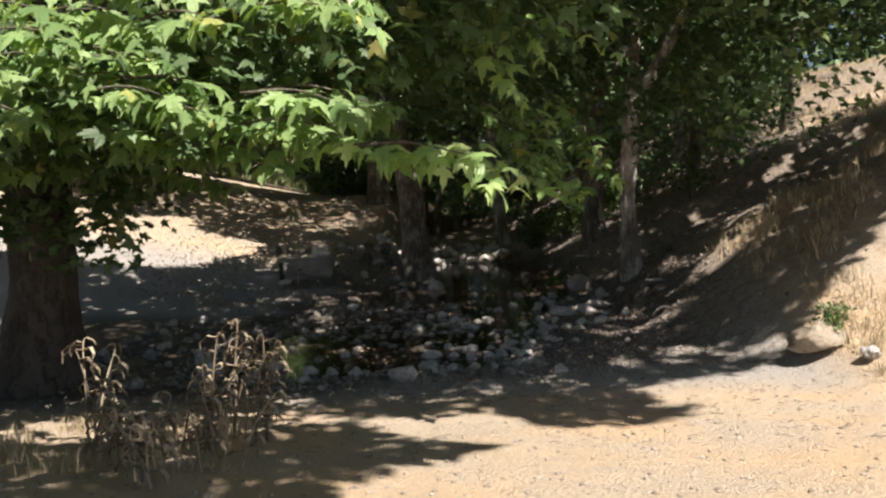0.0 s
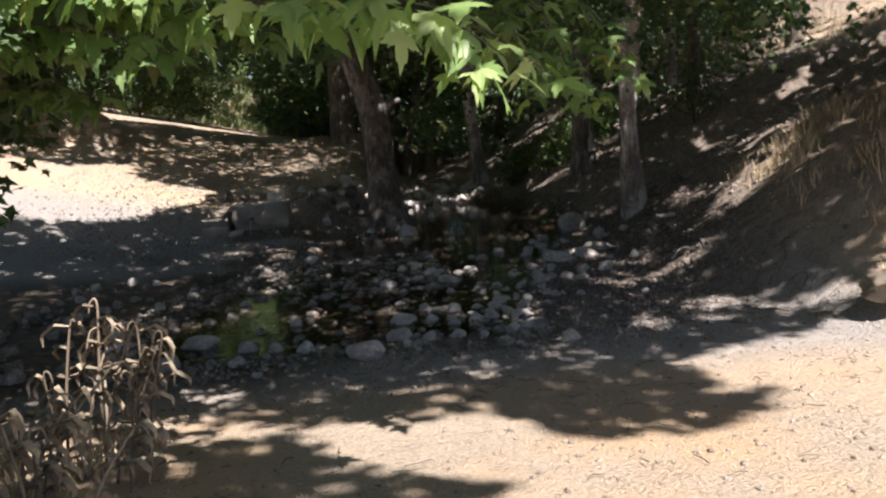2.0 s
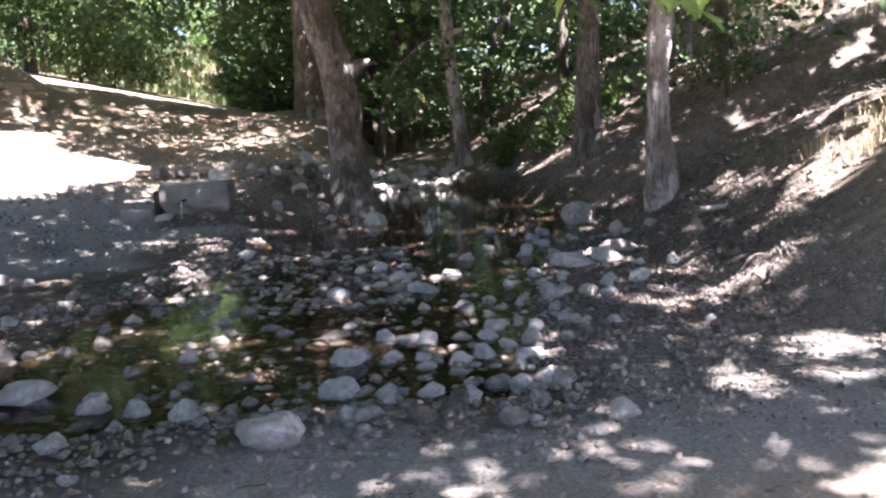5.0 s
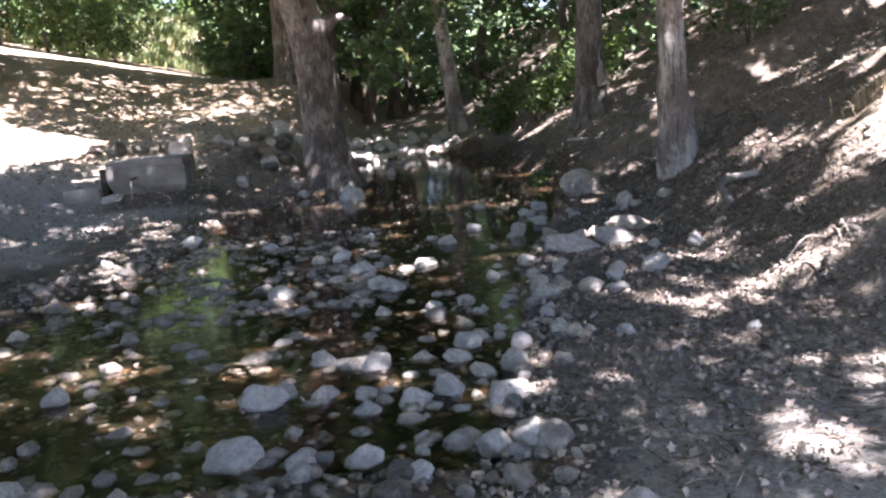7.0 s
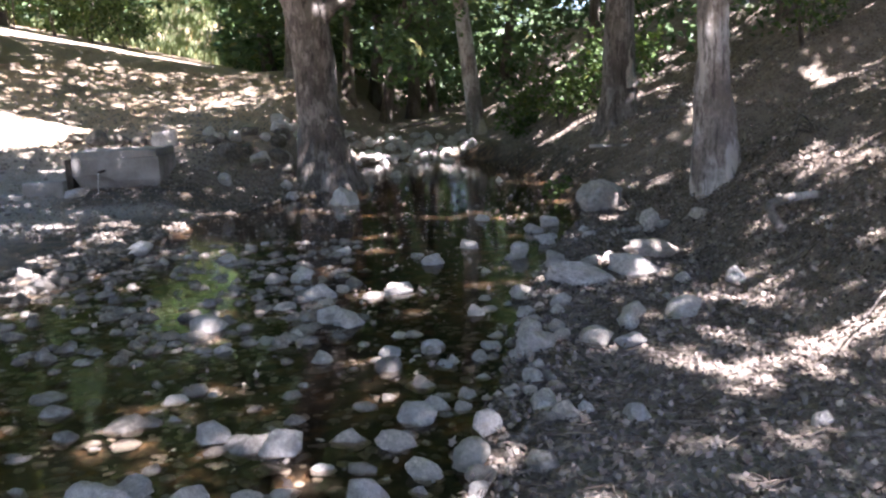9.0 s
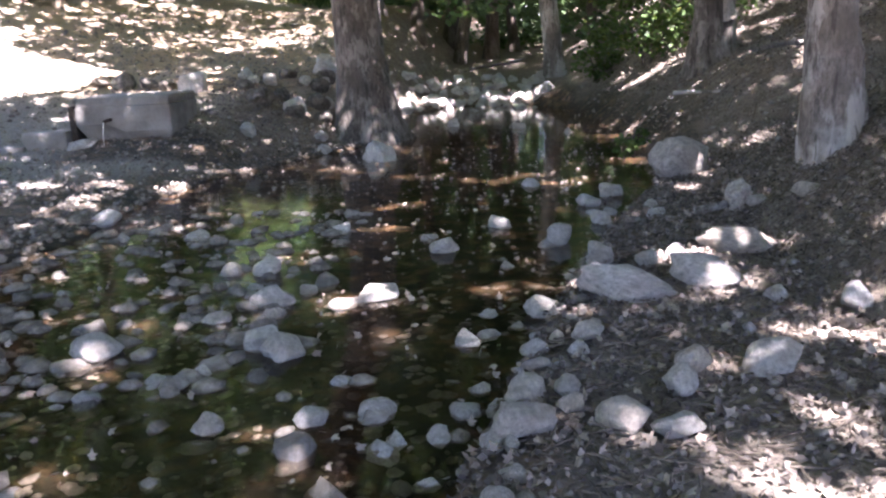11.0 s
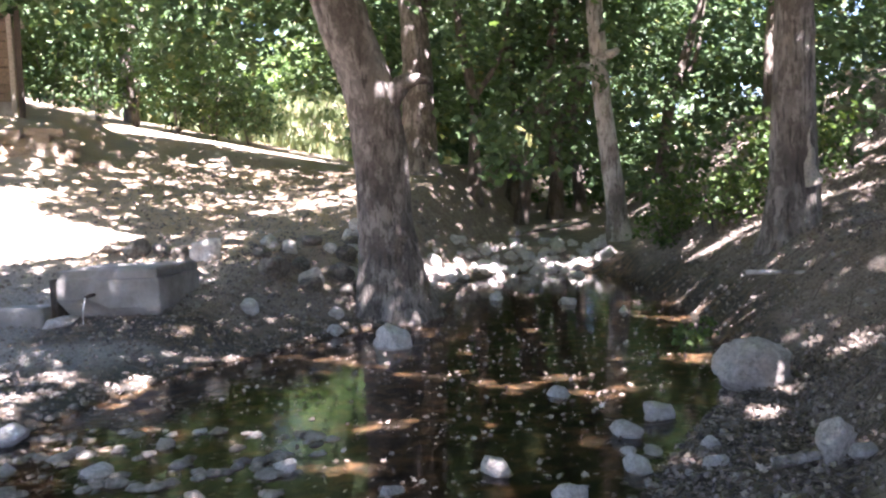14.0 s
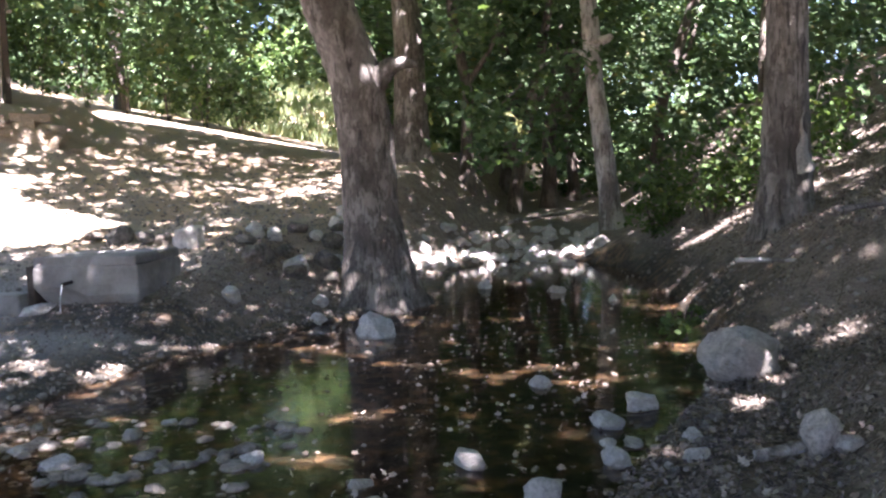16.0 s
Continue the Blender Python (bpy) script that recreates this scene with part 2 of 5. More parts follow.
def edge_distance(poly, x, y):
    best = np.full(np.shape(x), 1e9)
    for (x0, y0), (x1, y1) in zip(poly, poly[1:] + poly[:1]):
        dx, dy = x1 - x0, y1 - y0
        s = np.clip(((x - x0) * dx + (y - y0) * dy) / (dx * dx + dy * dy), 0, 1)
        best = np.minimum(best, np.hypot(x - x0 - s * dx, y - y0 - s * dy))
    return best


def waves(x, y, scale, seed):
    """Cheap smooth unevenness about 0."""
    r = np.random.default_rng(seed)
    out = np.zeros(np.shape(x))
    for k in range(9):
        a, ph, f = r.uniform(0, 6.283), r.uniform(0, 6.283), scale * r.uniform(0.6, 1.9)
        out = out + np.sin(f * (np.cos(a) * x + np.sin(a) * y) + ph + 1.3 * np.sin(0.37 * f * (x * np.sin(a) - y) + k))
    return out / 9


# ---- the lie of the land ----
WATER_Z = -0.87
STREAM = [(1.0, 11.5), (1.5, 14.3), (1.75, 15.6), (2.0, 16.8), (2.4, 18.2), (2.85, 19.6), (3.2, 22.0), (3.0, 25.0), (2.6, 28.0), (1.9, 29.8), (1.2, 30.3),
          (0.0, 30.1), (-0.55, 28.5), (-0.3, 26.5), (-0.3, 25.2), (-0.6, 23.7), (-1.3, 22.3), (-2.0, 20.8), (-2.05, 19.3), (-2.0, 17.7), (-2.4, 16.2), (-2.9, 14.6), (-3.1, 12.8),
          (-2.9, 11.5), (-1.8, 11.2), (-0.8, 11.5), (0.2, 11.5)]


def smooth01(v):
    v = np.clip(v, 0, 1)
    return v * v * (3 - 2 * v)


def height(x, y):
    x, y = np.asarray(x, float), np.asarray(y, float)
    left = np.interp(y, [-60, 0, 3, 6, 8, 10, 12, 20.3, 21.5, 22.2, 24, 28, 32, 36, 45, 60, 200], [2.0, 0, -0.17, -0.44, -0.66, -0.8, -0.82, -0.80, -0.64, -0.50, -0.12, 0.47, 1.07, 1.56, 1.8, 2.3, 6])
    left = left + 0.235 * np.clip(-5.0 - x, 0, 14) * smooth01((y - 16) / 6)
    terrace = smooth01((-9.2 - 0.25 * (y - 31) - x) / 1.3) * smooth01((y - 28.8) / 1.2) * smooth01((34.5 - y) / 1.5)
    left = left + 0.55 * terrace + 2.0 * smooth01((y - 43) / 9) * smooth01((-5 - x) / 3)
    gully = np.interp(y, [0, 12, 29.6, 31.2, 33, 45, 80], [0, -0.82, -0.76, -0.5, -0.36, 0.25, 1.2])
    gully = np.where(y < 12, left, gully)
    base = left + (gully - left) * smooth01((x + 2.2) / 1.9)
    toe = np.interp(y, [0, 8, 10, 12, 14, 18, 24, 28, 31, 45], [6.5, 5.2, 4.6, 3.9, 3.25, 3.3, 3.45, 3.05, 2.5, 2.2])
    s = np.clip(x - toe, 0, None)
    bank = 0.66 * np.minimum(s, 4.2) + 0.34 * np.clip(s - 4.2, 0, 11) + 0.16 * np.clip(s - 15.2, 0, 100)
    bank = bank * (0.3 + 0.7 * smooth01((y - 5) / 9))
    lip = smooth01((y - 20.6) / 1.0) * smooth01((31 - y) / 1.5) * smooth01((x - 1.6) / 0.5)
    z = base + bank
    d = edge_distance(STREAM, x, y)
    wet = inside(STREAM, x, y)
    steep = 0.38 + 0.5 * smooth01((y - 24.5) / 2) * smooth01((-x) / 0.6)
    shore = WATER_Z + 0.015 + 0.13 * d + steep * np.clip(d - 0.5, 0, None)
    shore = shore + lip * (0.9 * np.minimum(d, 0.42) + 0.25 * np.clip(d - 0.42, 0, 3))
    z = np.where(wet, z, z + lip * 0.34 * smooth01(d / 0.45) * smooth01((2.6 - s) / 2))
    z = np.where(wet, WATER_Z - np.minimum(0.17, 0.03 + 0.11 * d), np.minimum(z, shore))
    rough = 0.035 * waves(x, y, 2.1, 3) + 0.018 * waves(x, y, 6.3, 4)
    slope = smooth01(s / 1.5)
    rough = rough * (1 + 2.2 * slope) + slope * (0.03 * waves(x, y, 9, 8) + 0.05 * np.abs(waves(x, y, 5.5, 9)) + 0.025 * waves(x, y, 17, 10))
    return z + rough * np.where(wet, 0.8, 1.0) * smooth01(0.3 + d)


def axis(lo, hi, step, far):
    mid = list(np.arange(lo, hi + 1e-6, step))
    out, d, p = [], step, hi
    while p < far:
        d *= 1.22
        p += d
        out.append(p)
    low, d, p = [], step, lo
    while p > -far:
        d *= 1.22
        p -= d
        low.append(p)
    return np.array(low[::-1] + mid + out)


def build_ground():
    xs, ys = axis(-9.5, 9.5, 0.09, 900), axis(5.0, 33.0, 0.09, 900)
    X, Y = np.meshgrid(xs, ys)
    Z = height(X, Y)
    nx, ny = len(xs), len(ys)
    idx = np.arange(nx * ny).reshape(ny, nx)
    faces = np.stack([idx[:-1, :-1], idx[:-1, 1:], idx[1:, 1:], idx[1:, :-1]], -1).reshape(-1, 4)
    ob = mesh_object("ground", np.stack([X, Y, Z], -1).reshape(-1, 3), faces, M_EARTH)
    x, y = X.ravel(), Y.ravel()
    d = edge_distance(STREAM, x, y)
    wet = inside(STREAM, x, y)
    n = 0.5 + 0.7 * waves(x, y, 1.7, 21) + 0.4 * waves(x, y, 7, 22)
    dust = np.clip(smooth01((10.6 - y + 0.6 * waves(x, y, 1.5, 5)) / 2.0) + smooth01((y - 22.5) / 2) * smooth01((-1 - x) / 1.5) + smooth01((x - 9.5) / 2) + smooth01((x - 4.3) / 0.8) * smooth01((18 - y) / 3) + smooth01((y - 42) / 2), 0, 1)
    toe = np.interp(y, [0, 8, 10, 12, 14, 18, 24, 28, 31, 45], [6.5, 5.2, 4.6, 3.9, 3.25, 3.3, 3.45, 3.05, 2.5, 2.2])
    litter = smooth01((x - toe + 0.8) / 1.2) * smooth01((y - 11 - 0.9 * np.clip(x - 4, 0, 6)) / 4) * smooth01((11.5 - x) / 3) * 0.9
    litter = np.maximum(litter, smooth01((y - 27) / 3) * smooth01((x + 2.6) / 1.0) * 0.9)
    litter = np.maximum(litter, (0.16 + 0.4 * smooth01((n - 0.55) * 2.5)) * smooth01((y - 24) / 3) * smooth01(-x))
    litter = np.maximum(litter, 0.8 * smooth01((x - 1.5) / 1) * smooth01((y - 11.5) / 2) * smooth01((25 - y) / 4))
    water = np.where(wet, 1.0, smooth01((0.55 + 0.5 * n - d) / 0.7) * 0.9)
    # The left bed is darkened here for wet gravel and for shade alike.
    water = np.maximum(water, 0.85 * smooth01((-0.5 - x) / 1) * smooth01((y - 9.6) / 1.2) * smooth01((18.3 - y) / 1.5) * smooth01((x + 9) / 2))
    water = np.maximum(water, 0.8 * smooth01((1.5 + 0.6 * n - d) / 0.8) * smooth01(-1 - x) * smooth01((21.0 - y) / 1.0) * smooth01((y - 9.6) / 1.2))
    water = np.maximum(water, 0.8 * smooth01((x + 4.4) / 0.5) * smooth01((-0.5 - x) / 0.4) * smooth01((y - 21.0 - 0.25 * n) / 0.35) * smooth01((22.35 + 0.3 * n - y) / 0.4))
    litter = np.maximum(litter, 0.85 * smooth01((x + 3.0) / 0.5) * smooth01((-0.6 - x) / 0.5) * smooth01((y - 21.8) / 0.6) * smooth01((25.6 - y) / 1.2))
    col = np.stack([dust, np.clip(litter, 0, 1), water, np.ones_like(dust)], -1).astype(np.float32)
    ob.data.color_attributes.new("soil", "FLOAT_COLOR", "POINT").data.foreach_set("color", col.ravel())
    return tagged(ob, "bare dusty earth track, gravel shore and leaf-littered banks", "ground", kind="structure")


ground = build_ground()


def build_water():
    bm = bmesh.new()
    out = []
    for i, (x, y) in enumerate(STREAM):
        (x0, y0), (x1, y1) = STREAM[i - 1], STREAM[(i + 1) % len(STREAM)]
        n = Vector((y1 - y0, x0 - x1)).normalized() * 0.18
        out.append(bm.verts.new((x + n.x, y + n.y, WATER_Z)))
    bm.faces.new(out)
    bmesh.ops.triangulate(bm, faces=bm.faces[:])
    ob = part("water", bm, M_WATER)
    if ob.data.polygons[0].normal.z < 0:
        ob.data.flip_normals()
    ob.visible_shadow = False
    return tagged(ob, "shallow clear stream water, dark and mirror-like in the shade", "water", kind="structure")


build_water()

# ---- sun and shade: openings between the crowns, given on the ground ----
OPENINGS = [
    [(-3.5, -30), (-3.0, -12), (-2.1, -7), (-2.4, -4), (-1.5, -1), (-1.8, 1.5), (-1.3, 4), (-0.98, 5.2), (-0.5, 6.2), (-0.55, 7.2), (-0.7, 7.6), (-0.98, 8.35), (-0.72, 8.65), (-0.38, 8.78), (0.0, 8.65), (0.32, 8.72), (0.75, 8.15), (0.78, 7.85), (0.97, 7.75), (1.3, 7.78), (1.6, 7.66), (1.9, 7.9), (2.4, 8.5), (1.9, 8.62), (2.2, 8.98), (2.12, 9.8), (3.1, 10.42), (4.25, 11.02), (5.4, 12.1), (6.6, 12.8), (9, 13.0), (13, 13), (30, 13), (30, -30)],
    [(-1.75, 8.65), (-1.3, 8.95), (-0.98, 8.7), (-1.1, 8.15), (-1.5, 8.4)],
    [(3.75, 11.75), (4.1, 12.05), (4.85, 11.4), (4.6, 11.15)],
    [(-5.4, 26.2), (-5.35, 24.7), (-6.0, 23.6), (-6.3, 22.7), (-7.4, 21.7), (-16, 19.8), (-16, 26.4), (-9.3, 26.5), (-8.7, 27.5), (-7.8, 27.65), (-7.6, 26.4), (-6.9, 26.0)],
    [(-12, 34.3), (-6.5, 36.6), (-5.5, 38.5), (-12, 36.2)],
    [(-13, 41.5), (-6.5, 41.5), (-4, 90), (-45, 90)],
    [(-1.6, 26.6), (-1.05, 26.5), (-0.9, 28.2), (-1.4, 28.3)],
    [(0.7, 30.3), (1.8, 30.35), (1.9, 30.75), (0.7, 30.75)],
    [(-1.4, 28.6), (-0.85, 28.4), (-0.45, 29.6), (-0.95, 29.9)],
    [(-7.4, 7.6), (-1.6, 7.8), (-1.45, 10.6), (-7.4, 12.0)],
    [(-0.4, 9.35), (0.05, 9.25), (0.1, 9.6), (-0.35, 9.65)],
    [(10.5, 24.5), (13, 31), (9, 45), (80, 80), (80, 14), (18, 22)],
    [(-4.3, 20.15), (-1.9, 19.85), (-1.8, 20.1), (-4.2, 20.45)],
    [(3.3, 13.7), (3.9, 13.6), (4.0, 14.3), (3.5, 14.3)],
    [(3.2, 13.0), (3.8, 13.1), (3.7, 13.45), (3.2, 13.4)],
    [(2.0, 11.1), (2.6, 11.0), (2.7, 11.6), (2.1, 11.6)],
    [(2.2, 16.6), (2.9, 16.4), (3.1, 16.9), (2.4, 17.1)],
    [(2.9, 19.1), (3.4, 19.0), (3.3, 19.5), (2.8, 19.5)],
    [(4.2, 14.9), (5.3, 14.6), (5.6, 15.6), (4.6, 15.9)],
    [(3.1, 11.8), (3.8, 12.0), (3.6, 12.6), (2.9, 12.3)],
    [(5.4, 17.0), (6.4, 16.6), (6.5, 17.6), (5.7, 17.9)],
]


# where roof gaps are held back, keeping sun flecks off trunks, box and shed
SOLID_SHADE = [((-0.7, 24.2), (-2.4, 26.6)), ((4.25, 24.1), (3.1, 26.1)), ((4.05, 18.3), (3.1, 20.0)), ((2.3, 32.4), (0.6, 34.6)), ((-2.45, 34.0), (-3.8, 36.0)), ((-5.3, 22.5), (-2.8, 22.5)), ((-14.0, 31.2), (-11.4, 32.4)), ((-13.5, 30.2), (-11.2, 31.4)), ((-13.6, 28.0), (-9.0, 30.7))]


def fleck(x, y):
    """False where the leaf roof is left open, by chance or placing, for a sun fleck."""
    more = 0.15 * smooth01((y - 22.0) / 3) * smooth01((-1.5 - x) / 2)
    clear = (y > 22) & (x < -1.2)
    x0, y0 = x, y
    x, y = np.where(clear, 1.35 * x, x), np.where(clear, 2.9 * y, y)
    a = waves(x, y, 4.6, 31) + 0.45 * waves(x, y, 11, 32) + 0.35 * waves(x, y, 1.1, 33)
    x, y = x0, y0
    more = more - 0.10 * smooth01((-0.5 - x) / 0.6) * smooth01((16.5 - y) / 1.5)
    more = more + (0.13 - 0.095 * smooth01((x - 3.0) / 0.8)) * smooth01((x - 1.5) / 1.3) * smooth01((y - 9) / 3) * smooth01((24 - y) / 3)
    more = more + 0.06 * smooth01((x + 1.3) / 0.8) * smooth01((1.6 - x) / 0.5) * smooth01((y - 10.8) / 0.8) * smooth01((18.6 - y) / 1.5)
    more = more + 0.035 * smooth01((x + 7) / 1) * smooth01((-1.6 - x) / 0.5) * smooth01((y - 18.2) / 0.8) * smooth01((21.6 - y) / 0.6)
    more = more + 0.22 * np.exp(-((x - 6.3) ** 2 + (y - 26.5) ** 2) / 6) + 0.26 * smooth01((y - 33) / 2) * smooth01((x - 2.0) / 1.5)
    more = more + 0.06 * smooth01((y - 29.3) / 0.6) * smooth01((32 - y) / 0.5) * smooth01((x + 1) / 0.5) * smooth01((2.4 - x) / 0.5)
    more = more + 0.38 * np.exp(-((x - 3.8) ** 2 + (y - 27.2) ** 2) / 1.2) + 0.12 * np.exp(-((x - 6.3) ** 2 + (y - 21.6) ** 2) / 0.5)
    for (x0, y0), (x1, y1) in SOLID_SHADE:
        s = np.clip(((x - x0) * (x1 - x0) + (y - y0) * (y1 - y0)) / ((x1 - x0) ** 2 + (y1 - y0) ** 2), 0, 1)
        more = more - 0.19 * smooth01((0.75 - np.hypot(x - x0 - s * (x1 - x0), y - y0 - s * (y1 - y0))) / 0.3)
    return a < 0.34 - 1.6 * more


# unseen roof leaves are kept where they throw this small shade into the sunlit track
TRACK_SHADE = [(-0.65, 7.4), (-0.3, 7.3), (0.05, 6.95), (0.4, 6.72), (0.35, 6.5), (-0.4, 6.35)]


# small holes in the leaf roof that let sun down to the stream bed
BED_FLECKS = [(1.16, 20.41, 0.42), (0.45, 20.76, 0.3), (1.73, 20.8, 0.32), (0.49, 19.22, 0.42), (0.49, 18.25, 0.3), (1.99, 18.75, 0.3), (-1.48, 18.38, 0.3), (-0.42, 21.33, 0.3), (0.03, 17.36, 0.34),
              (1.63, 17.08, 0.26), (1.73, 16.43, 0.22), (0.53, 16.33, 0.28), (3.15, 19.75, 0.3), (3.17, 17.06, 0.3), (-1.48, 13.62, 0.34), (-0.48, 15.8, 0.24), (-1.12, 12.52, 0.26)]


def sky_gap(p):
    """Leaves in the ragged gap beyond the clearing, cut so the pool mirrors sky."""
    q = p - np.array([2.15, 13.25, -2.46])
    az = np.degrees(np.arctan2(q[:, 0], q[:, 1]))
    el = np.degrees(np.arctan2(q[:, 2], np.hypot(q[:, 0], q[:, 1])))
    hole = np.minimum(((az + 22.6) / 3.2) ** 2 + ((el - 12.9) / 0.9) ** 2, ((az + 21.3) / 2.0) ** 2 + ((el - 15.4) / 1.6) ** 2)
    return (hole < 1 + 0.9 * waves(az, el, 2.5, 51)) & (waves(az, el, 9, 52) < -0.05)


def shaded(p, jitter=0.07):
    """Which of the points p throw no shadow into an opening."""
    g = p - SUNV * ((p[:, 2:3] - 0.0) / SUNV[2])
    for _ in range(3):
        z = height(g[:, 0], g[:, 1])
        g = p - SUNV * ((p[:, 2] - z) / SUNV[2])[:, None]
    g = g + rng.normal(0, jitter, g.shape)
    keep = fleck(g[:, 0], g[:, 1])
    for poly in OPENINGS:
        keep &= ~inside(poly, g[:, 0], g[:, 1]) | inside(TRACK_SHADE, g[:, 0], g[:, 1])
    for fx, fy, fr in BED_FLECKS:
        keep &= ((g[:, 0] - fx) / (fr * 0.95)) ** 2 + ((g[:, 1] - fy) / (fr * 0.62)) ** 2 > 1
    return keep & ~sky_gap(p)


# ---- leaves ----
KITE_V = np.array([(0, 0, 0), (0.36, 0.5, 0.10), (0, 1, -0.08), (-0.36, 0.5, 0.10)])
KITE_F = np.array([(0, 1, 2), (0, 2, 3)])
LOBED_V = np.array([(0, 0.34, 0.05), (0, 0, 0), (0.30, 0.08, 0.02), (0.20, 0.27, 0.05), (0.52, 0.47, -0.05), (0.20, 0.53, 0.04), (0, 1.0, -0.10), (-0.20, 0.53, 0.04), (-0.52, 0.47, -0.05), (-0.20, 0.27, 0.05), (-0.30, 0.08, 0.02)])
LOBED_F = np.array([(0, i, i + 1 if i < 10 else 1) for i in range(1, 11)])


def lobed_leaf(curl):
    """A plane leaf with five pointed, toothed lobes, stalk end at the origin."""
    tips = [(-2.45, 0.34), (-1.18, 0.62), (0.0, 0.78), (1.18, 0.62), (2.45, 0.34)]
    pts = [(0.0, -0.02)]
    for i, (a, r) in enumerate(tips):
        for da, k in ((-0.55, 0.46), (-0.29, 0.72), (-0.17, 0.72), (0, 1.05), (0.17, 0.72), (0.29, 0.72), (0.55, 0.46)):
            rr = r * k
            pts.append((rr * math.sin(a + da), 0.36 + rr * math.cos(a + da)))
    v = [(0.0, 0.36, 0.03)] + [(x, y, -curl * (x * x + (y - 0.3) ** 2) + 0.10 * abs(x)) for x, y in pts]
    n = len(v) - 1
    f = [(0, i, i % n + 1) for i in range(1, n + 1)]
    return np.array(v), np.array(f)[:, [0, 2, 1]]


FULL_LEAF = lobed_leaf(0.45)


def leaf_cloud(name, centres, size, mat, parent=None, label="", lobed=False, flat=0.6, droop=0.3, level=False, vary=(0.6, 1.25)):
    """Leaves of their own shape and turn at the given places, joined."""
    n = len(centres)
    V, F = FULL_LEAF if lobed == "full" else (LOBED_V, LOBED_F) if lobed else (KITE_V, KITE_F)
    up = rng.normal(0, flat, (n, 3)) + (np.array([0, 0, 1.0]) if level else SUNV)
    up /= np.linalg.norm(up, axis=1)[:, None]
    along = rng.normal(0, 1, (n, 3)) + np.array([0, 0, -droop])
    along -= up * np.sum(along * up, 1)[:, None]
    along /= np.linalg.norm(along, axis=1)[:, None]
    side = np.cross(along, up)
    s = size * rng.uniform(*vary, (n, 1, 1))
    P = s * (V[None, :, 0:1] * side[:, None] + V[None, :, 1:2] * along[:, None] + V[None, :, 2:3] * up[:, None]) + centres[:, None]
    faces = (F[None] + (np.arange(n) * len(V))[:, None, None]).reshape(-1, 3)
    return mesh_object(name, P.reshape(-1, 3), faces, mat, parent, label, smooth=False)


def clumps(centres, count, radius, flat=0.55):
    """Points gathered about the centres, in flattened sprays."""
    n = len(centres)
    r = np.asarray(radius) * np.ones(n)
    p = rng.normal(0, 1, (n, count, 3)) * np.array([1, 1, flat]) * r[:, None, None] * 0.55
    return (centres[:, None] + p).reshape(-1, 3)


# ---- trunks and limbs ----


def spline(points, steps):
    P = np.array(points, float)
    P = np.vstack([2 * P[0] - P[1], P, 2 * P[-1] - P[-2]])
    out = []
    for i in range(1, len(P) - 2):
        for t in np.linspace(0, 1, steps, endpoint=False):
            a, b, c, d = P[i - 1:i + 3]
            out.append(0.5 * (2 * b + (c - a) * t + (2 * a - 5 * b + 4 * c - d) * t * t + (3 * b - a - 3 * c + d) * t ** 3))
    out.append(P[-2])
    return np.array(out)


def tube(name, points, radii, mat, parent=None, label="", sides=16, steps=6, lumps=0.06, flare=0.0, seed=1):
    path = spline(points, steps)
    r = np.interp(np.linspace(0, 1, len(path)), np.linspace(0, 1, len(radii)), radii)
    t = np.gradient(path, axis=0)
    t /= np.linalg.norm(t, axis=1)[:, None]
    ref = np.array([0.0, 1.0, 0.0]) if abs(t[0][1]) < 0.9 else np.array([1.0, 0, 0])
    u = np.cross(t, ref)
    u /= np.linalg.norm(u, axis=1)[:, None]
    v = np.cross(t, u)
    ang = np.linspace(0, 2 * np.pi, sides, endpoint=False)
    g = np.random.default_rng(seed)
    k = np.arange(len(path))[:, None]
    wob = 1 + lumps * (np.sin(ang * 2 + 0.21 * k + g.uniform(0, 6)) + 0.6 * np.sin(ang * 5 + 0.5 * k + g.uniform(0, 6)) + 0.5 * g.normal(0, 1, (len(path), sides)))
    if flare:
        h = np.linalg.norm(path - path[0], axis=1)[:, None]
        wob = wob + flare * np.exp(-h / 0.28) * (1 + 0.75 * np.sin(ang * 5 + seed))
    ring = path[:, None] + (r[:, None] * wob)[..., None] * (np.cos(ang)[None, :, None] * u[:, None] + np.sin(ang)[None, :, None] * v[:, None])
    n, m = len(path), sides
    idx = np.arange(n * m).reshape(n, m)
    nxt = np.roll(idx, -1, 1)
    quads = np.stack([idx[:-1], nxt[:-1], nxt[1:], idx[1:]], -1).reshape(-1, 4)
    verts = np.vstack([ring.reshape(-1, 3), path[:1], path[-1:]])
    caps = np.vstack([np.stack([nxt[0], idx[0], np.full(m, n * m)], -1), np.stack([idx[-1], nxt[-1], np.full(m, n * m + 1)], -1)])
    return mesh_object(name, verts, [quads, caps], mat, parent, label)


def on_ground(x, y, sink=0.0):
    return float(height(np.array([x]), np.array([y]))[0]) - sink


def thing(name, x, y, label, category, group=""):
    ob = new(name)
    ob.empty_display_size = 0.2
    ob.location = (x, y, on_ground(x, y))
    return tagged(ob, label, category, group)


def under(parent):
    """Adds to a parent's own place, so that world coordinates may be used for the parts."""
    return np.array(parent.location)


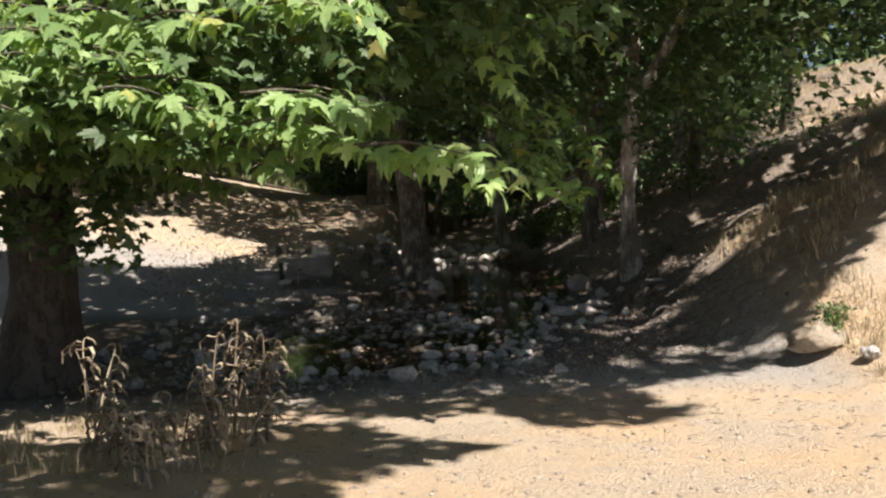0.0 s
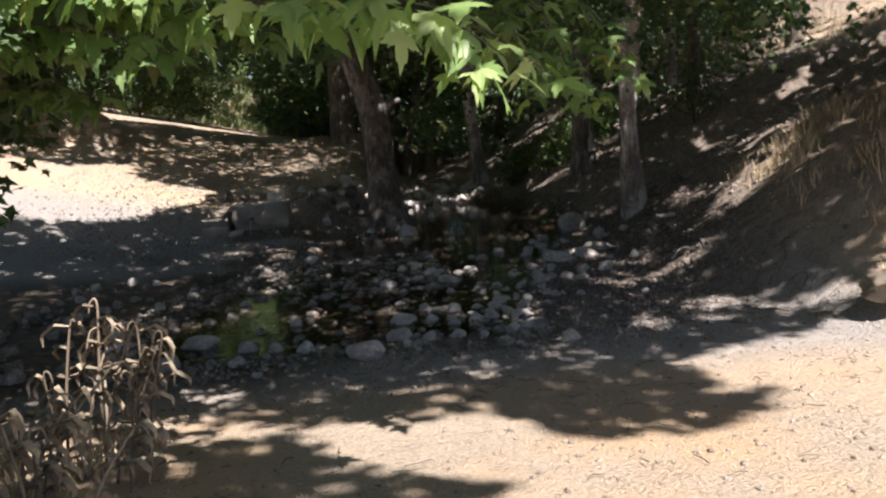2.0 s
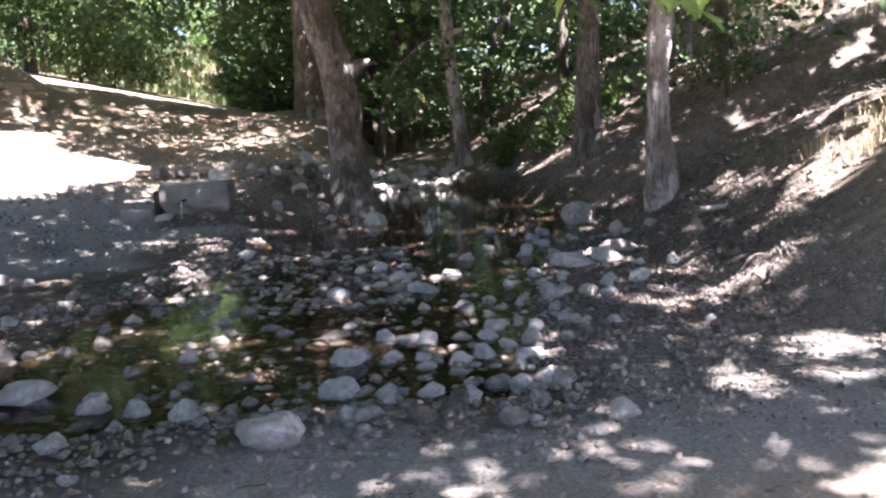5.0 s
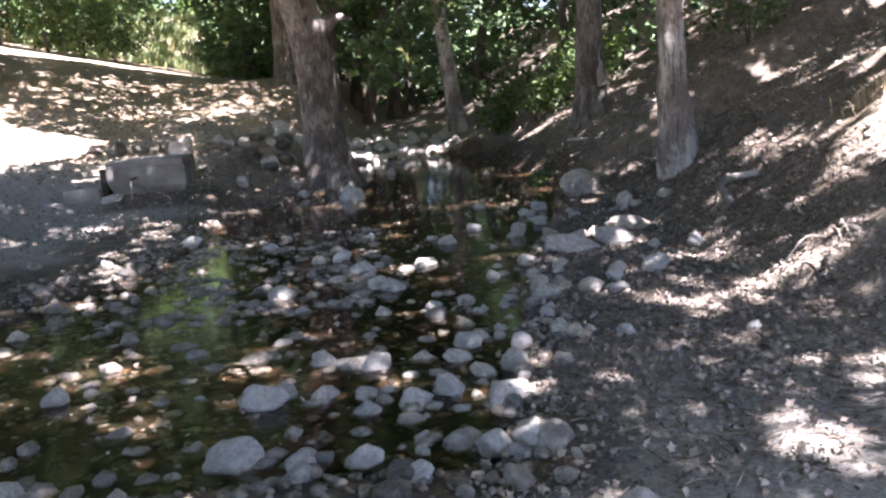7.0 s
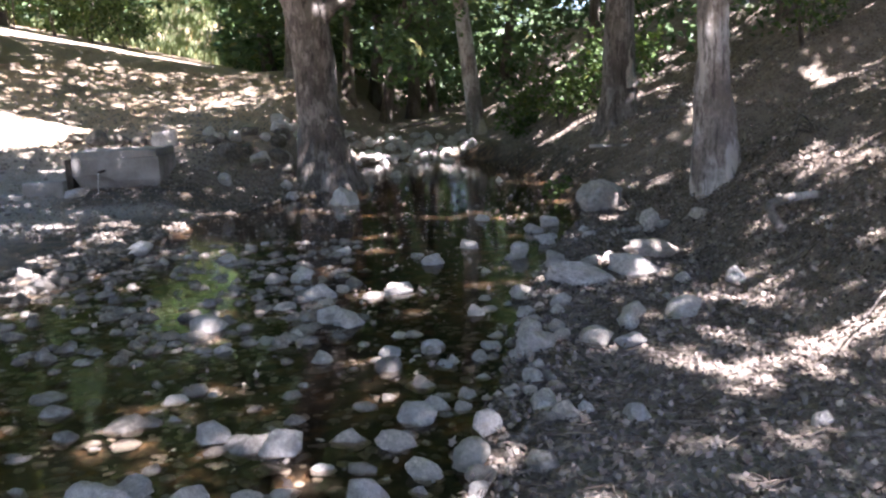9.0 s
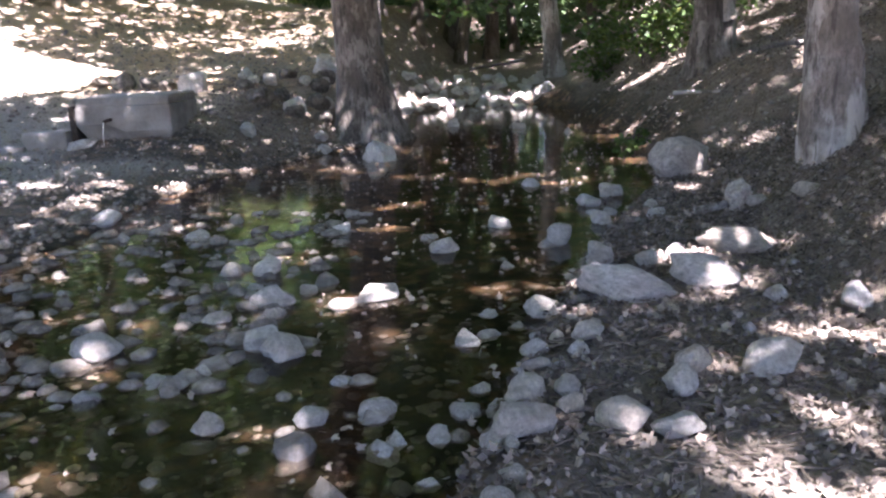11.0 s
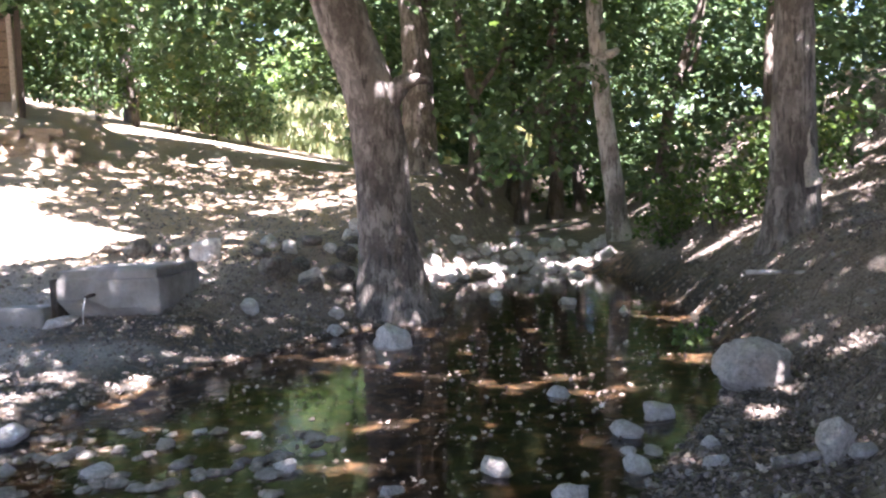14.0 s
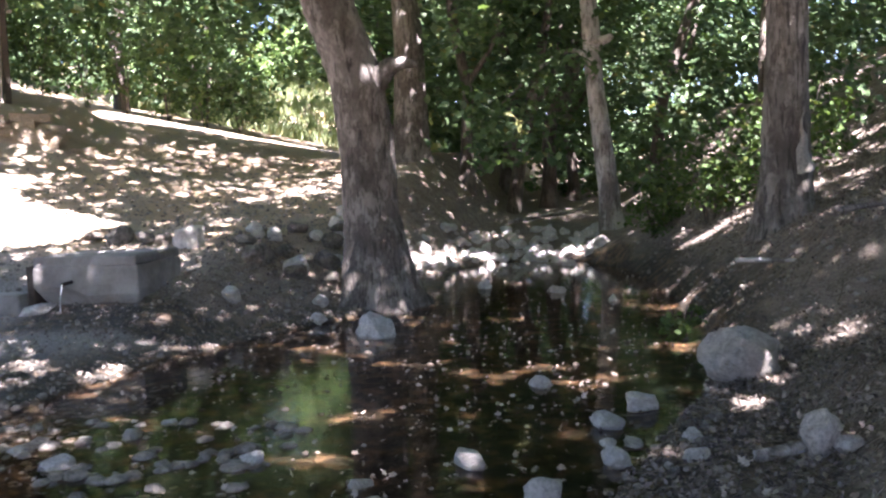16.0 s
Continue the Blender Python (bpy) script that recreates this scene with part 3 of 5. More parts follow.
def tree(x, y, lean, bark, radii, label, limbs=(), top=9.0, flare=0.22, seed=1, lumps=0.04, name="plane_tree", group="plane trees by the stream"):
    """A tree with its trunk along lean (offsets at rising heights) and limbs (points and radii, from the tree's base)."""
    t = thing(name, x, y, label, "tree", group)
    tube("trunk", [(0, 0, -0.25)] + [p for p in lean], radii, bark, t, sides=22, steps=9, flare=flare, seed=seed, lumps=lumps)
    for i, (pts, rr) in enumerate(limbs):
        tube("limb", pts, rr, bark, t, sides=10, steps=6, seed=seed + i)
    return t


TREES = {}
TREES["a"] = tree(-0.72, 24.25, [(-0.02, 0, 0.5), (-0.07, 0, 1.1), (-0.09, 0, 1.8), (-0.13, -0.05, 2.5), (-0.25, -0.15, 3.2), (-0.46, -0.3, 3.9), (-0.7, -0.4, 5.0), (-0.8, -0.4, 6.5), (-0.75, -0.4, 8.0)], M_BARK, [0.52, 0.45, 0.385, 0.35, 0.34, 0.34, 0.33, 0.28, 0.2, 0.1],
                  "leaning plane tree with flaky grey-brown bark at the pool's edge", [([(-0.13, -0.05, 2.55), (0.2, -0.15, 2.95), (0.42, -0.18, 3.05), (0.66, -0.2, 3.02)], [0.18, 0.13, 0.09, 0.03]),
                  ([(-0.55, -0.3, 4.3), (-1.9, -1.2, 5.4), (-3.2, -2, 6.4)], [0.18, 0.12, 0.05])], seed=3, flare=0.42)
TREES["b"] = tree(-2.45, 34.0, [(0, 0, 0.8), (0.02, 0, 2.0), (0, 0, 3.4), (-0.1, 0, 5.0), (0.1, 0.2, 8)], M_BARK, [0.50, 0.41, 0.37, 0.36, 0.30, 0.14],
                  "straight brown plane tree on the earth bank", [([(0, 0, 3.6), (0.7, 0.2, 4.8), (1.1, 0.3, 6.5)], [0.17, 0.12, 0.05])], seed=5)
TREES["c"] = tree(2.3, 32.4, [(-0.06, 0, 0.7), (-0.16, 0, 1.7), (-0.3, 0, 3.0), (-0.37, 0, 4.2), (-0.42, 0, 5.6), (-0.4, 0.2, 8.5)], M_BARK_PALE, [0.30, 0.225, 0.205, 0.185, 0.2, 0.16, 0.07],
                  "slender pale plane tree with a broken branch stub", [([(-0.35, -0.1, 4.0), (-0.1, -0.35, 3.95), (0.05, -0.5, 4.0)], [0.14, 0.1, 0.07]),
                  ([(-0.35, -0.1, 3.65), (-0.85, -0.5, 3.75), (-1.5, -1.0, 3.3), (-2.2, -1.5, 2.6)], [0.06, 0.045, 0.035, 0.02])], seed=7)
TREES["d"] = tree(4.25, 24.1, [(0.02, 0, 0.7), (0.03, 0, 1.6), (0.06, 0, 2.8), (0.14, 0, 4.2), (0.1, 0, 8)], M_BARK, [0.36, 0.27, 0.235, 0.225, 0.215, 0.1],
                  "dark straight plane tree with a pale scar near its foot", [([(0.1, 0, 3.9), (0.9, -0.3, 5.2), (1.8, -0.6, 6.6)], [0.18, 0.12, 0.05])], seed=9)
TREES["e"] = tree(4.05, 18.3, [(-0.06, 0, 0.6), (-0.08, 0, 1.2), (-0.08, 0, 2.0), (0.0, 0, 2.9), (0.1, 0, 4.2), (0.3, 0.1, 7.8)], M_BARK_PALE, [0.235, 0.19, 0.162, 0.157, 0.17, 0.15, 0.07],
                  "pale grey plane tree rooted in the stream bank", [([(0.05, 0, 3.4), (0.35, -0.1, 4.0), (0.9, -0.3, 5.0), (1.6, -0.6, 6.3)], [0.15, 0.14, 0.11, 0.05])], seed=11, lumps=0.10)
TREES["l"] = tree(-5.35, 11.3, [(0.02, 0, 0.6), (0.06, 0, 1.2), (0.12, -0.05, 2.0), (0.2, -0.3, 3.2), (0.3, -0.6, 5.0), (0.3, -0.8, 8.0)], M_BARK_SHADED, [0.62, 0.5, 0.43, 0.42, 0.38, 0.28, 0.1],
                  "stout plane tree with low spreading boughs, its bark darkened for shade", [([(0.2, -0.3, 3.2), (1.5, -1.5, 4.2), (2.8, -2.8, 4.4), (3.8, -3.6, 3.9)], [0.15, 0.09, 0.06, 0.015]),
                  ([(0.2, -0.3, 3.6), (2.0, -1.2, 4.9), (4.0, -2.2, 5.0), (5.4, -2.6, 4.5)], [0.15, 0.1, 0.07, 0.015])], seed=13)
# slender trunks deeper in the wood
for _x, _y, _h, _b, _r, _s in ((-0.4, 37.0, (0.5, 0.9, 1.6), M_BARK_DARK, 0.17, 1), (0.5, 38.5, (0.15, 0.9, 1.9), M_BARK_DARK, 0.2, 2), (1.2, 41.0, (-0.2, -0.1, 0.3), M_BARK_DARK, 0.16, 3), (-1.3, 35.0, (0.1, -0.2, -0.5), M_BARK_DARK, 0.15, 4),
                               (-0.9, 40.0, (0.3, 0.1, -0.4), M_BARK_DARK, 0.2, 5), (3.4, 38.0, (0.4, 1.0, 2.0), M_BARK_DARK, 0.16, 6), (5.6, 33.5, (0.1, 0.3, 0.2), M_BARK_DARK, 0.15, 7), (8.0, 29.0, (0.1, 0.2, 0.4), M_BARK_PALE, 0.14, 8),
                               (-4.8, 42.0, (-0.3, -0.4, 0.1), M_BARK_DARK, 0.2, 9), (-11.6, 41.0, (0.2, 0.2, 0.3), M_BARK_DARK, 0.18, 10), (-12.5, 38.0, (-0.1, 0.2, 0.4), M_BARK_DARK, 0.18, 11), (7.2, 24.5, (0.1, 0.4, 0.9), M_BARK_DARK, 0.14, 12), (10.5, 26.0, (0.0, 0.2, 0.4), M_BARK_DARK, 0.18, 13)):
    TREES["w%d" % _s] = tree(_x, _y, [(_h[0] * 0.5, 0, 1.2), (_h[0], 0, 2.4), (_h[1], 0, 4.2), (_h[2], 0.1, 7.5)], _b, [_r * 1.3, _r, _r * 0.92, _r * 0.8, _r * 0.35],
                             "slender woodland tree among dense shaded foliage", [([(_h[0], 0, 2.5), (_h[0] + 0.7, 0.1, 3.6), (_h[0] + 1.0, 0.2, 5.2)], [_r * 0.55, _r * 0.4, _r * 0.15])], seed=20 + _s, group="slender trees of the wood", name="woodland_tree", flare=0.25)


def share_out(points, keys):
    """The index of the nearest of the named trees for each point."""
    base = np.array([TREES[k].location[:2] for k in keys])
    d = np.hypot(points[:, 0:1] - base[None, :, 0], points[:, 1:2] - base[None, :, 1])
    return np.argmin(d, 1)


def crowns(points, size, keys, mat, lobed=False, **kw):
    owner = share_out(points, keys)
    for i, k in enumerate(keys):
        p = points[owner == i]
        if len(p):
            leaf_cloud("crown", p - under(TREES[k]), size, mat, TREES[k], lobed=lobed, **kw)


# the roof of leaves high over stream and clearing
# Mostly out of view; placed and cut so its shadow pattern suits the ground.
N_ROOF = 11000
roof = np.stack([rng.uniform(-17, 15, N_ROOF), rng.uniform(-4, 45, N_ROOF), rng.uniform(4.6, 10.5, N_ROOF)], -1)
roof = roof[(roof[:, 1] < 36) | (np.abs(roof[:, 0] - 0.6) < 2.4)]
low = np.interp(roof[:, 1], [-4, 12, 22, 30, 42], [3.5, 3.4, 4.0, 5.0, 5.5])
roof[:, 2] = np.maximum(roof[:, 2], low + 0.6)
roof = clumps(roof[~((roof[:, 0] > 0.36 * roof[:, 1] + 1) & (roof[:, 1] > 21))], 42, 0.9)
roof = roof[shaded(roof)]
roof = np.vstack([roof, clumps(np.stack([rng.uniform(-3.5, 5, 420), rng.uniform(44, 62, 420), rng.uniform(5, 10, 420)], -1), 42, 1.0)])
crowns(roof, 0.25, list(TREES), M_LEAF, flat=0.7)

# ---- hanging foliage and thickets ----
BIG = ["a", "b", "c", "d", "e", "l"]


def box_points(n, x, y, z):
    return np.stack([rng.uniform(*x, n), rng.uniform(*y, n), rng.uniform(*z, n)], -1)


# boughs that hang over the middle of the stream, above the walker's view when close
mid = box_points(150, (-3.5, 8), (9.5, 20.5), (2.3, 5.2))
mid = mid[mid[:, 2] > np.maximum(2.3, 1.25 + 0.25 * (mid[:, 1] - 13))]
mid = np.vstack([mid, box_points(16, (2.7, 5.0), (14.5, 17), (2.25, 3.5))])
mid = clumps(mid, 42, 0.75)
crowns(mid[shaded(mid)], 0.17, BIG, M_LEAF, lobed=True)
over = clumps(box_points(110, (-5.8, -0.3), (17, 27), (3.9, 6.2)), 42, 0.85)
crowns(over[shaded(over)], 0.2, BIG, M_LEAF)
back = clumps(box_points(160, (-9.5, -3.2), (31, 39.5), (3.9, 8.8)), 42, 0.9, 0.35)
crowns(back[shaded(back)], 0.22, ["b", "w4", "w9"], M_LEAF)
# Added leaf screen that keeps bright lane foliage out of the pool's reflection.
screen = clumps(box_points(120, (-8.6, -3.6), (32.5, 36.5), (3.5, 8.2)), 42, 0.85, 0.45)
crowns(screen[shaded(screen)], 0.22, ["b", "w4", "w9"], M_LEAF, lobed=True)
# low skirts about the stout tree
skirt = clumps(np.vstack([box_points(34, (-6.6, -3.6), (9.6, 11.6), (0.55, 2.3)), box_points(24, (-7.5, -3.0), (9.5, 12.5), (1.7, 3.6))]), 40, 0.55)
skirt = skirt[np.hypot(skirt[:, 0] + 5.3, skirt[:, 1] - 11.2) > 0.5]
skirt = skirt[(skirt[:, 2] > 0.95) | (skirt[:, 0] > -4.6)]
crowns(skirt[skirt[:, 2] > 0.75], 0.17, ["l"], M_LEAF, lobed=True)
# sprays over the pool between the leaning tree and the pale one
spray = clumps(np.vstack([box_points(16, (-0.1, 1.1), (26, 29.5), (1.0, 2.3)), box_points(26, (-0.6, 2.2), (27, 32), (2.2, 5.0)), box_points(14, (0.5, 3.8), (23, 27), (3.2, 5.0))]), 46, 0.6, 0.4)
crowns(spray[shaded(spray)], 0.17, ["a", "c", "d"], M_LEAF, lobed=True)
# the wood behind
WOOD = ["w%d" % i for i in range(1, 14)]


def corridor(p):
    """Keeps the gully floor and the sunlit lane free of leaves."""
    h = p[:, 2] - height(p[:, 0], p[:, 1])
    lane = inside([(-9.0, 36.5), (-5.0, 36.5), (-7.4, 45), (-9.5, 58), (-20, 62), (-12, 45)], p[:, 0], p[:, 1]) & (h < 4.2)
    gully = (np.abs(p[:, 0] - 0.6) < 1.9) & (p[:, 1] < 42) & (h < 1.6)
    hill = p[:, 0] > 0.40 * p[:, 1] + 0.3
    clearing = inside([(-14, 20), (-2, 20), (-1.5, 33), (-5, 37.5), (-14, 33.5)], p[:, 0], p[:, 1]) & (h < 4.5)
    return ~(lane | gully | clearing | (hill & (h < 3.6)))


thick = box_points(1300, (-4.5, 18), (32.5, 50), (0.2, 9.5))
thick[:, 2] += np.clip(height(thick[:, 0], thick[:, 1]), 0, None) * 0.8
thick = thick[(rng.random(len(thick)) < np.interp(thick[:, 1], [32, 36, 40, 50], [0.25, 0.55, 0.9, 1.0]))]
thick = clumps(thick, 76, 0.85, 0.3)
crowns(thick[corridor(thick)], 0.24, WOOD, M_LEAF, lobed=False, flat=0.4)
lane_side = box_points(850, (-26, -2.5), (38, 58), (1.2, 11))
lane_side[:, 2] += 0.3
lane_side = clumps(lane_side, 60, 1.3, 0.22)
crowns(lane_side[corridor(lane_side) & ~sky_gap(lane_side)], 0.36, WOOD, M_LEAF, flat=0.4)
far_wall = clumps(box_points(3000, (-50, 45), (62, 78), (1.5, 34)), 40, 2.2)
far_wood = leaf_cloud("far_wood", far_wall[~sky_gap(far_wall)], 0.8, M_LEAF)
tagged(far_wood, "far wood of sunlit green trees closing the valley", "trees", kind="stuff")
right_top = box_points(420, (5.5, 14), (19, 34), (0.15, 6.0))
right_top[:, 2] += height(right_top[:, 0], right_top[:, 1])
right_top = right_top[right_top[:, 0] > np.interp(right_top[:, 1], [19, 24, 34], [7.2, 6.2, 5.0])]
right_top = clumps(right_top, 44, 0.7)
right_top = right_top[corridor(right_top)]
crowns(right_top, 0.19, ["w7", "w8", "w12", "w13"], M_LEAF, lobed=False)


def shrub(x, y, r, h, n, size, mat, label, name="shrub", spread=0.6):
    t = thing(name, x, y, label, "shrub")
    stems = []
    for i in range(5):
        a = rng.uniform(0, 6.28)
        tip = (r * 0.6 * math.cos(a), r * 0.6 * math.sin(a), h * rng.uniform(0.7, 0.98))
        tube("stem", [(0.05 * math.cos(a), 0.05 * math.sin(a), -0.05), (tip[0] * 0.35, tip[1] * 0.35, h * 0.4), tip], [0.018, 0.013, 0.005], M_BARK_DARK, t, sides=6, steps=4)
    c = rng.normal(0, 1, (n, 3))
    c /= np.linalg.norm(c, axis=1)[:, None]
    c = c * np.array([r, r, h * 0.5]) * (rng.uniform(0.25, 1, (n, 1)) ** 0.6) + np.array([0, 0, h * 0.55])
    leaf_cloud("crown", clumps(c, 26, r * 0.3), size, mat, t, flat=0.8)
    return t


shrub(3.75, 27.2, 0.95, 1.35, 55, 0.11, M_LEAF_SHRUB, "bright green leafy shrub on the stream bank")
shrub(3.0, 28.9, 0.6, 0.8, 24, 0.10, M_LEAF_SHRUB, "low green shrub at the foot of the bank")
shrub(4.9, 26.4, 0.75, 1.5, 34, 0.11, M_LEAF_SHRUB, "green shrub behind a dark trunk on the bank")
shrub(6.3, 21.6, 0.62, 1.3, 26, 0.085, M_LEAF_SHRUB, "small-leaved young shrub on the bank's slope")
shrub(2.9, 21.9, 0.25, 0.4, 8, 0.07, M_LEAF_SHRUB, "small green plant at the water's edge")
shrub(-8.75, 38.3, 1.1, 2.0, 90, 0.13, M_LEAF, "dark rounded bush beside the sunlit lane")
shrub(-12.4, 43.5, 1.1, 2.2, 60, 0.13, M_LEAF_SHRUB, "sunlit green bush along the lane")
shrub(-11.5, 50.5, 1.5, 1.8, 80, 0.15, M_LEAF_SHRUB, "sunlit green bush along the lane")
for _x, _y, _r in ((-12.3, 47.5, 1.0), (-12.6, 51.5, 1.3), (-13.8, 57.0, 2.0), (-10.5, 60.0, 2.0)):
    shrub(_x, _y, _r, _r * 1.7, 70, 0.15, M_LEAF_NEAR, "bright sunlit bush growing over the lane", "lane_bush")
shrub(4.95, 10.9, 0.28, 0.42, 12, 0.06, M_LEAF_SHRUB, "green weed growing beside a boulder", "green_weed")
for _i in range(7):
    shrub(-15.2 + _i * 0.93, 34.0 + _i * 0.62 + 0.2 * (_i % 2), 0.95, 3.3 + 0.4 * math.sin(_i * 2.1), 80, 0.12, M_LEAF_SHRUB, "tall leafy hedge shrub behind the clearing", "hedge_shrub")


# ---- the low boughs met at the start, leaf by leaf ----
def leaf_object_material():
    m, nt, p, out = material("plane_leaf_single")
    r = random_of(nt, "object")
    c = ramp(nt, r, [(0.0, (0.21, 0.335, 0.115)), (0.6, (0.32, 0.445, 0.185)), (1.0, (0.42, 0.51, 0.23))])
    w = node(nt, "ShaderNodeTexWave", Scale=9.0, Distortion=2.0)
    nt.links.new(coords(nt), w.inputs["Vector"])
    c = mix(nt, ramp(nt, w.outputs["Fac"], [(0.8, (0, 0, 0)), (1.0, (0.25, 0.25, 0.25))]), c, (0.24, 0.33, 0.12))
    nt.links.new(c, p.inputs["Base Color"])
    p.inputs["Roughness"].default_value = 0.4
    t = nt.nodes.new("ShaderNodeBsdfTranslucent")
    nt.links.new(mix(nt, 1.0, c, (1.2, 1.35, 0.68), "MULTIPLY"), t.inputs[0])
    s = nt.nodes.new("ShaderNodeMixShader")
    s.inputs[0].default_value = 0.38
    nt.links.new(p.outputs[0], s.inputs[1])
    nt.links.new(t.outputs[0], s.inputs[2])
    nt.links.new(s.outputs[0], out.inputs[0])
    return m


M_LEAF_ONE = leaf_object_material()
LEAF_MESHES = []
for _c in (0.25, 0.5, 0.8):
    _v, _f = lobed_leaf(_c)
    _o = mesh_object("leaf", _v, _f, M_LEAF_ONE, smooth=False)
    LEAF_MESHES.append(_o.data)
    bpy.data.objects.remove(_o)

near_tree = TREES["l"]
NEAR0 = under(near_tree)
leaf_count = 0
joined = []


def bough(start, end, sag, leaves, single, size=0.235):
    """A twig with leaves along both sides, tips drooping; a part of the stout tree."""
    global leaf_count
    a, b = np.array(start), np.array(end)
    m = (a + b) / 2 + np.array([0, 0, sag])
    twig = tube("twig", [a - NEAR0, m - NEAR0, b - NEAR0], [0.012, 0.008, 0.003], M_BARK_DARK, near_tree, sides=6, steps=5, lumps=0.02)
    for i in range(leaves):
        t = (i + 0.6) / leaves * 0.96 + 0.04
        q = (1 - t) ** 2 * a + 2 * t * (1 - t) * m + t * t * b + rng.normal(0, 0.035, 3)
        yaw = 180 + (1 if i % 2 else -1) * rng.uniform(5, 75)
        mat4 = pose(*q, rng.normal(-34, 15), rng.normal(0, 18), yaw) @ Matrix.Diagonal((*[size * rng.uniform(0.7, 1.15)] * 3, 1))
        if single and leaf_count < 290:
            leaf_count += 1
            o = new("leaf", LEAF_MESHES[i % 3])
            o.parent = twig
            o.matrix_basis = Matrix.Translation(Vector(-NEAR0)) @ mat4
        else:
            joined.append(np.array(mat4))


bough((-0.75, 6.6, 1.92), (0.28, 6.35, 1.78), 0.06, 13, True)
bough((-0.6, 6.5, 1.9), (0.1, 6.2, 1.82), 0.05, 9, True)
bough((0.0, 7.7, 1.98), (0.62, 7.3, 1.62), 0.08, 10, True)
bough((0.1, 7.9, 2.0), (0.5, 7.2, 1.5), 0.06, 10, True)
bough((0.2, 7.9, 2.0), (0.85, 7.5, 1.55), 0.06, 8, True)
bough((0.1, 8.8, 3.5), (0.75, 8.4, 2.55), 0.1, 12, True)
bough((0.4, 8.9, 3.6), (1.1, 8.5, 2.75), 0.1, 12, True)
bough((0.3, 8.9, 3.2), (0.95, 8.6, 2.3), 0.1, 10, True)
bough((0.6, 9.4, 3.6), (1.9, 9.0, 2.9), 0.1, 12, True)
for _a, _b in (((0.5, 10.6, 2.7), (1.3, 10.0, 1.5)), ((0.9, 10.7, 2.7), (1.75, 10.1, 1.45)), ((1.2, 10.5, 2.5), (1.5, 9.9, 1.35)), ((0.9, 10.3, 2.3), (1.1, 9.8, 1.55)), ((1.5, 10.8, 2.6), (2.15, 10.3, 1.6)), ((1.4, 10.9, 2.8), (1.9, 10.5, 1.75)), ((0.8, 10.9, 2.8), (1.45, 10.5, 1.6))):
    bough(_a, _b, 0.08, 22, False, 0.2)
for _i in range(84):
    _x, _y = rng.uniform(-4.6, -0.7), rng.uniform(6.4, 9.6)
    _low = np.interp(_x, [-4.6, -3.2, -1.6, -0.7], [1.95, 1.95, 1.8, 2.0]) + 0.13 * (8.2 - _y)
    _z = rng.uniform(_low, 3.5)
    _a = np.array([_x, _y, _z])
    bough(_a + np.array([-0.6, rng.uniform(0.1, 0.5), 0.12]), _a + np.array([0.35, rng.uniform(-0.4, 0.1), -0.08]), 0.08, 18, _i % 3 == 0 or _y < 7.2)
V0, F0 = FULL_LEAF
_P = np.concatenate([V0 @ m[:3, :3].T + m[:3, 3] for m in joined])
_F = np.concatenate([F0 + i * len(V0) for i in range(len(joined))])
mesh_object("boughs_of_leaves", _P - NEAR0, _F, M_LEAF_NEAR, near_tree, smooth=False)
# Inner leaves take the darker leaf colour, so gaps between sprays look shaded.
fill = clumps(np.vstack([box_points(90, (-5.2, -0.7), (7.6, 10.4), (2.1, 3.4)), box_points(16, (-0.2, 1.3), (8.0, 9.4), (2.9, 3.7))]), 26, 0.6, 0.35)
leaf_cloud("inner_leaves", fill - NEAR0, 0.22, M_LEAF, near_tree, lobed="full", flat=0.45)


# ---- stones ----
def stone_mesh(seed, divisions, flat, angular, low=0.24, high=0.42):
    bm = bmesh.new()
    bmesh.ops.create_icosphere(bm, subdivisions=divisions, radius=0.5)
    g = np.random.default_rng(seed)
    planes = g.normal(0, 1, (15, 3))
    planes /= np.linalg.norm(planes, axis=1)[:, None]
    cut = g.uniform(low, high, 15)
    off = Vector(g.uniform(0, 50, 3))
    for v in bm.verts:
        p = np.array(v.co)
        for n, c in zip(planes, cut):
            over = float(p @ n) - c
            if over > 0:
                p = p - n * over * angular
        crease = abs(noise.noise(Vector(p) * 2.6 + off * 1.7))
        p = p * (1.06 + 0.24 * noise.noise(Vector(p) * 3 + off) + 0.08 * noise.noise(Vector(p) * 8 + off) + 0.04 * noise.noise(Vector(p) * 17 + off) + 0.22 * min(crease, 0.22))
        v.co = p * np.array([1.0, 0.8, flat])
    me = bpy.data.meshes.new("stone")
    bm.to_mesh(me)
    bm.free()
    me.polygons.foreach_set("use_smooth", np.ones(len(me.polygons), dtype=bool))
    return me


ROUND = [stone_mesh(40 + i, 3, 0.62 + 0.12 * (i % 3), 0.90, 0.27, 0.42) for i in range(12)]
for me in ROUND:
    me.materials.append(M_STONE)


M_DARK_STONE = stone_material("dark_stone", (0.13, 0.12, 0.105), (0.30, 0.28, 0.25), lichen=0.3)
DARK = []
for me in ROUND[:6]:
    DARK.append(me.copy())
    DARK[-1].materials[0] = M_DARK_STONE


def me_corners(me):
    """The points of a stone's mesh farthest from its upright axis."""
    return [me.vertices[i].co for i in WIDEST[me.name]]


WIDEST = {me.name: sorted(range(len(me.vertices)), key=lambda i, m=me: m.vertices[i].co.xy.length)[-4:] for me in ROUND + DARK}


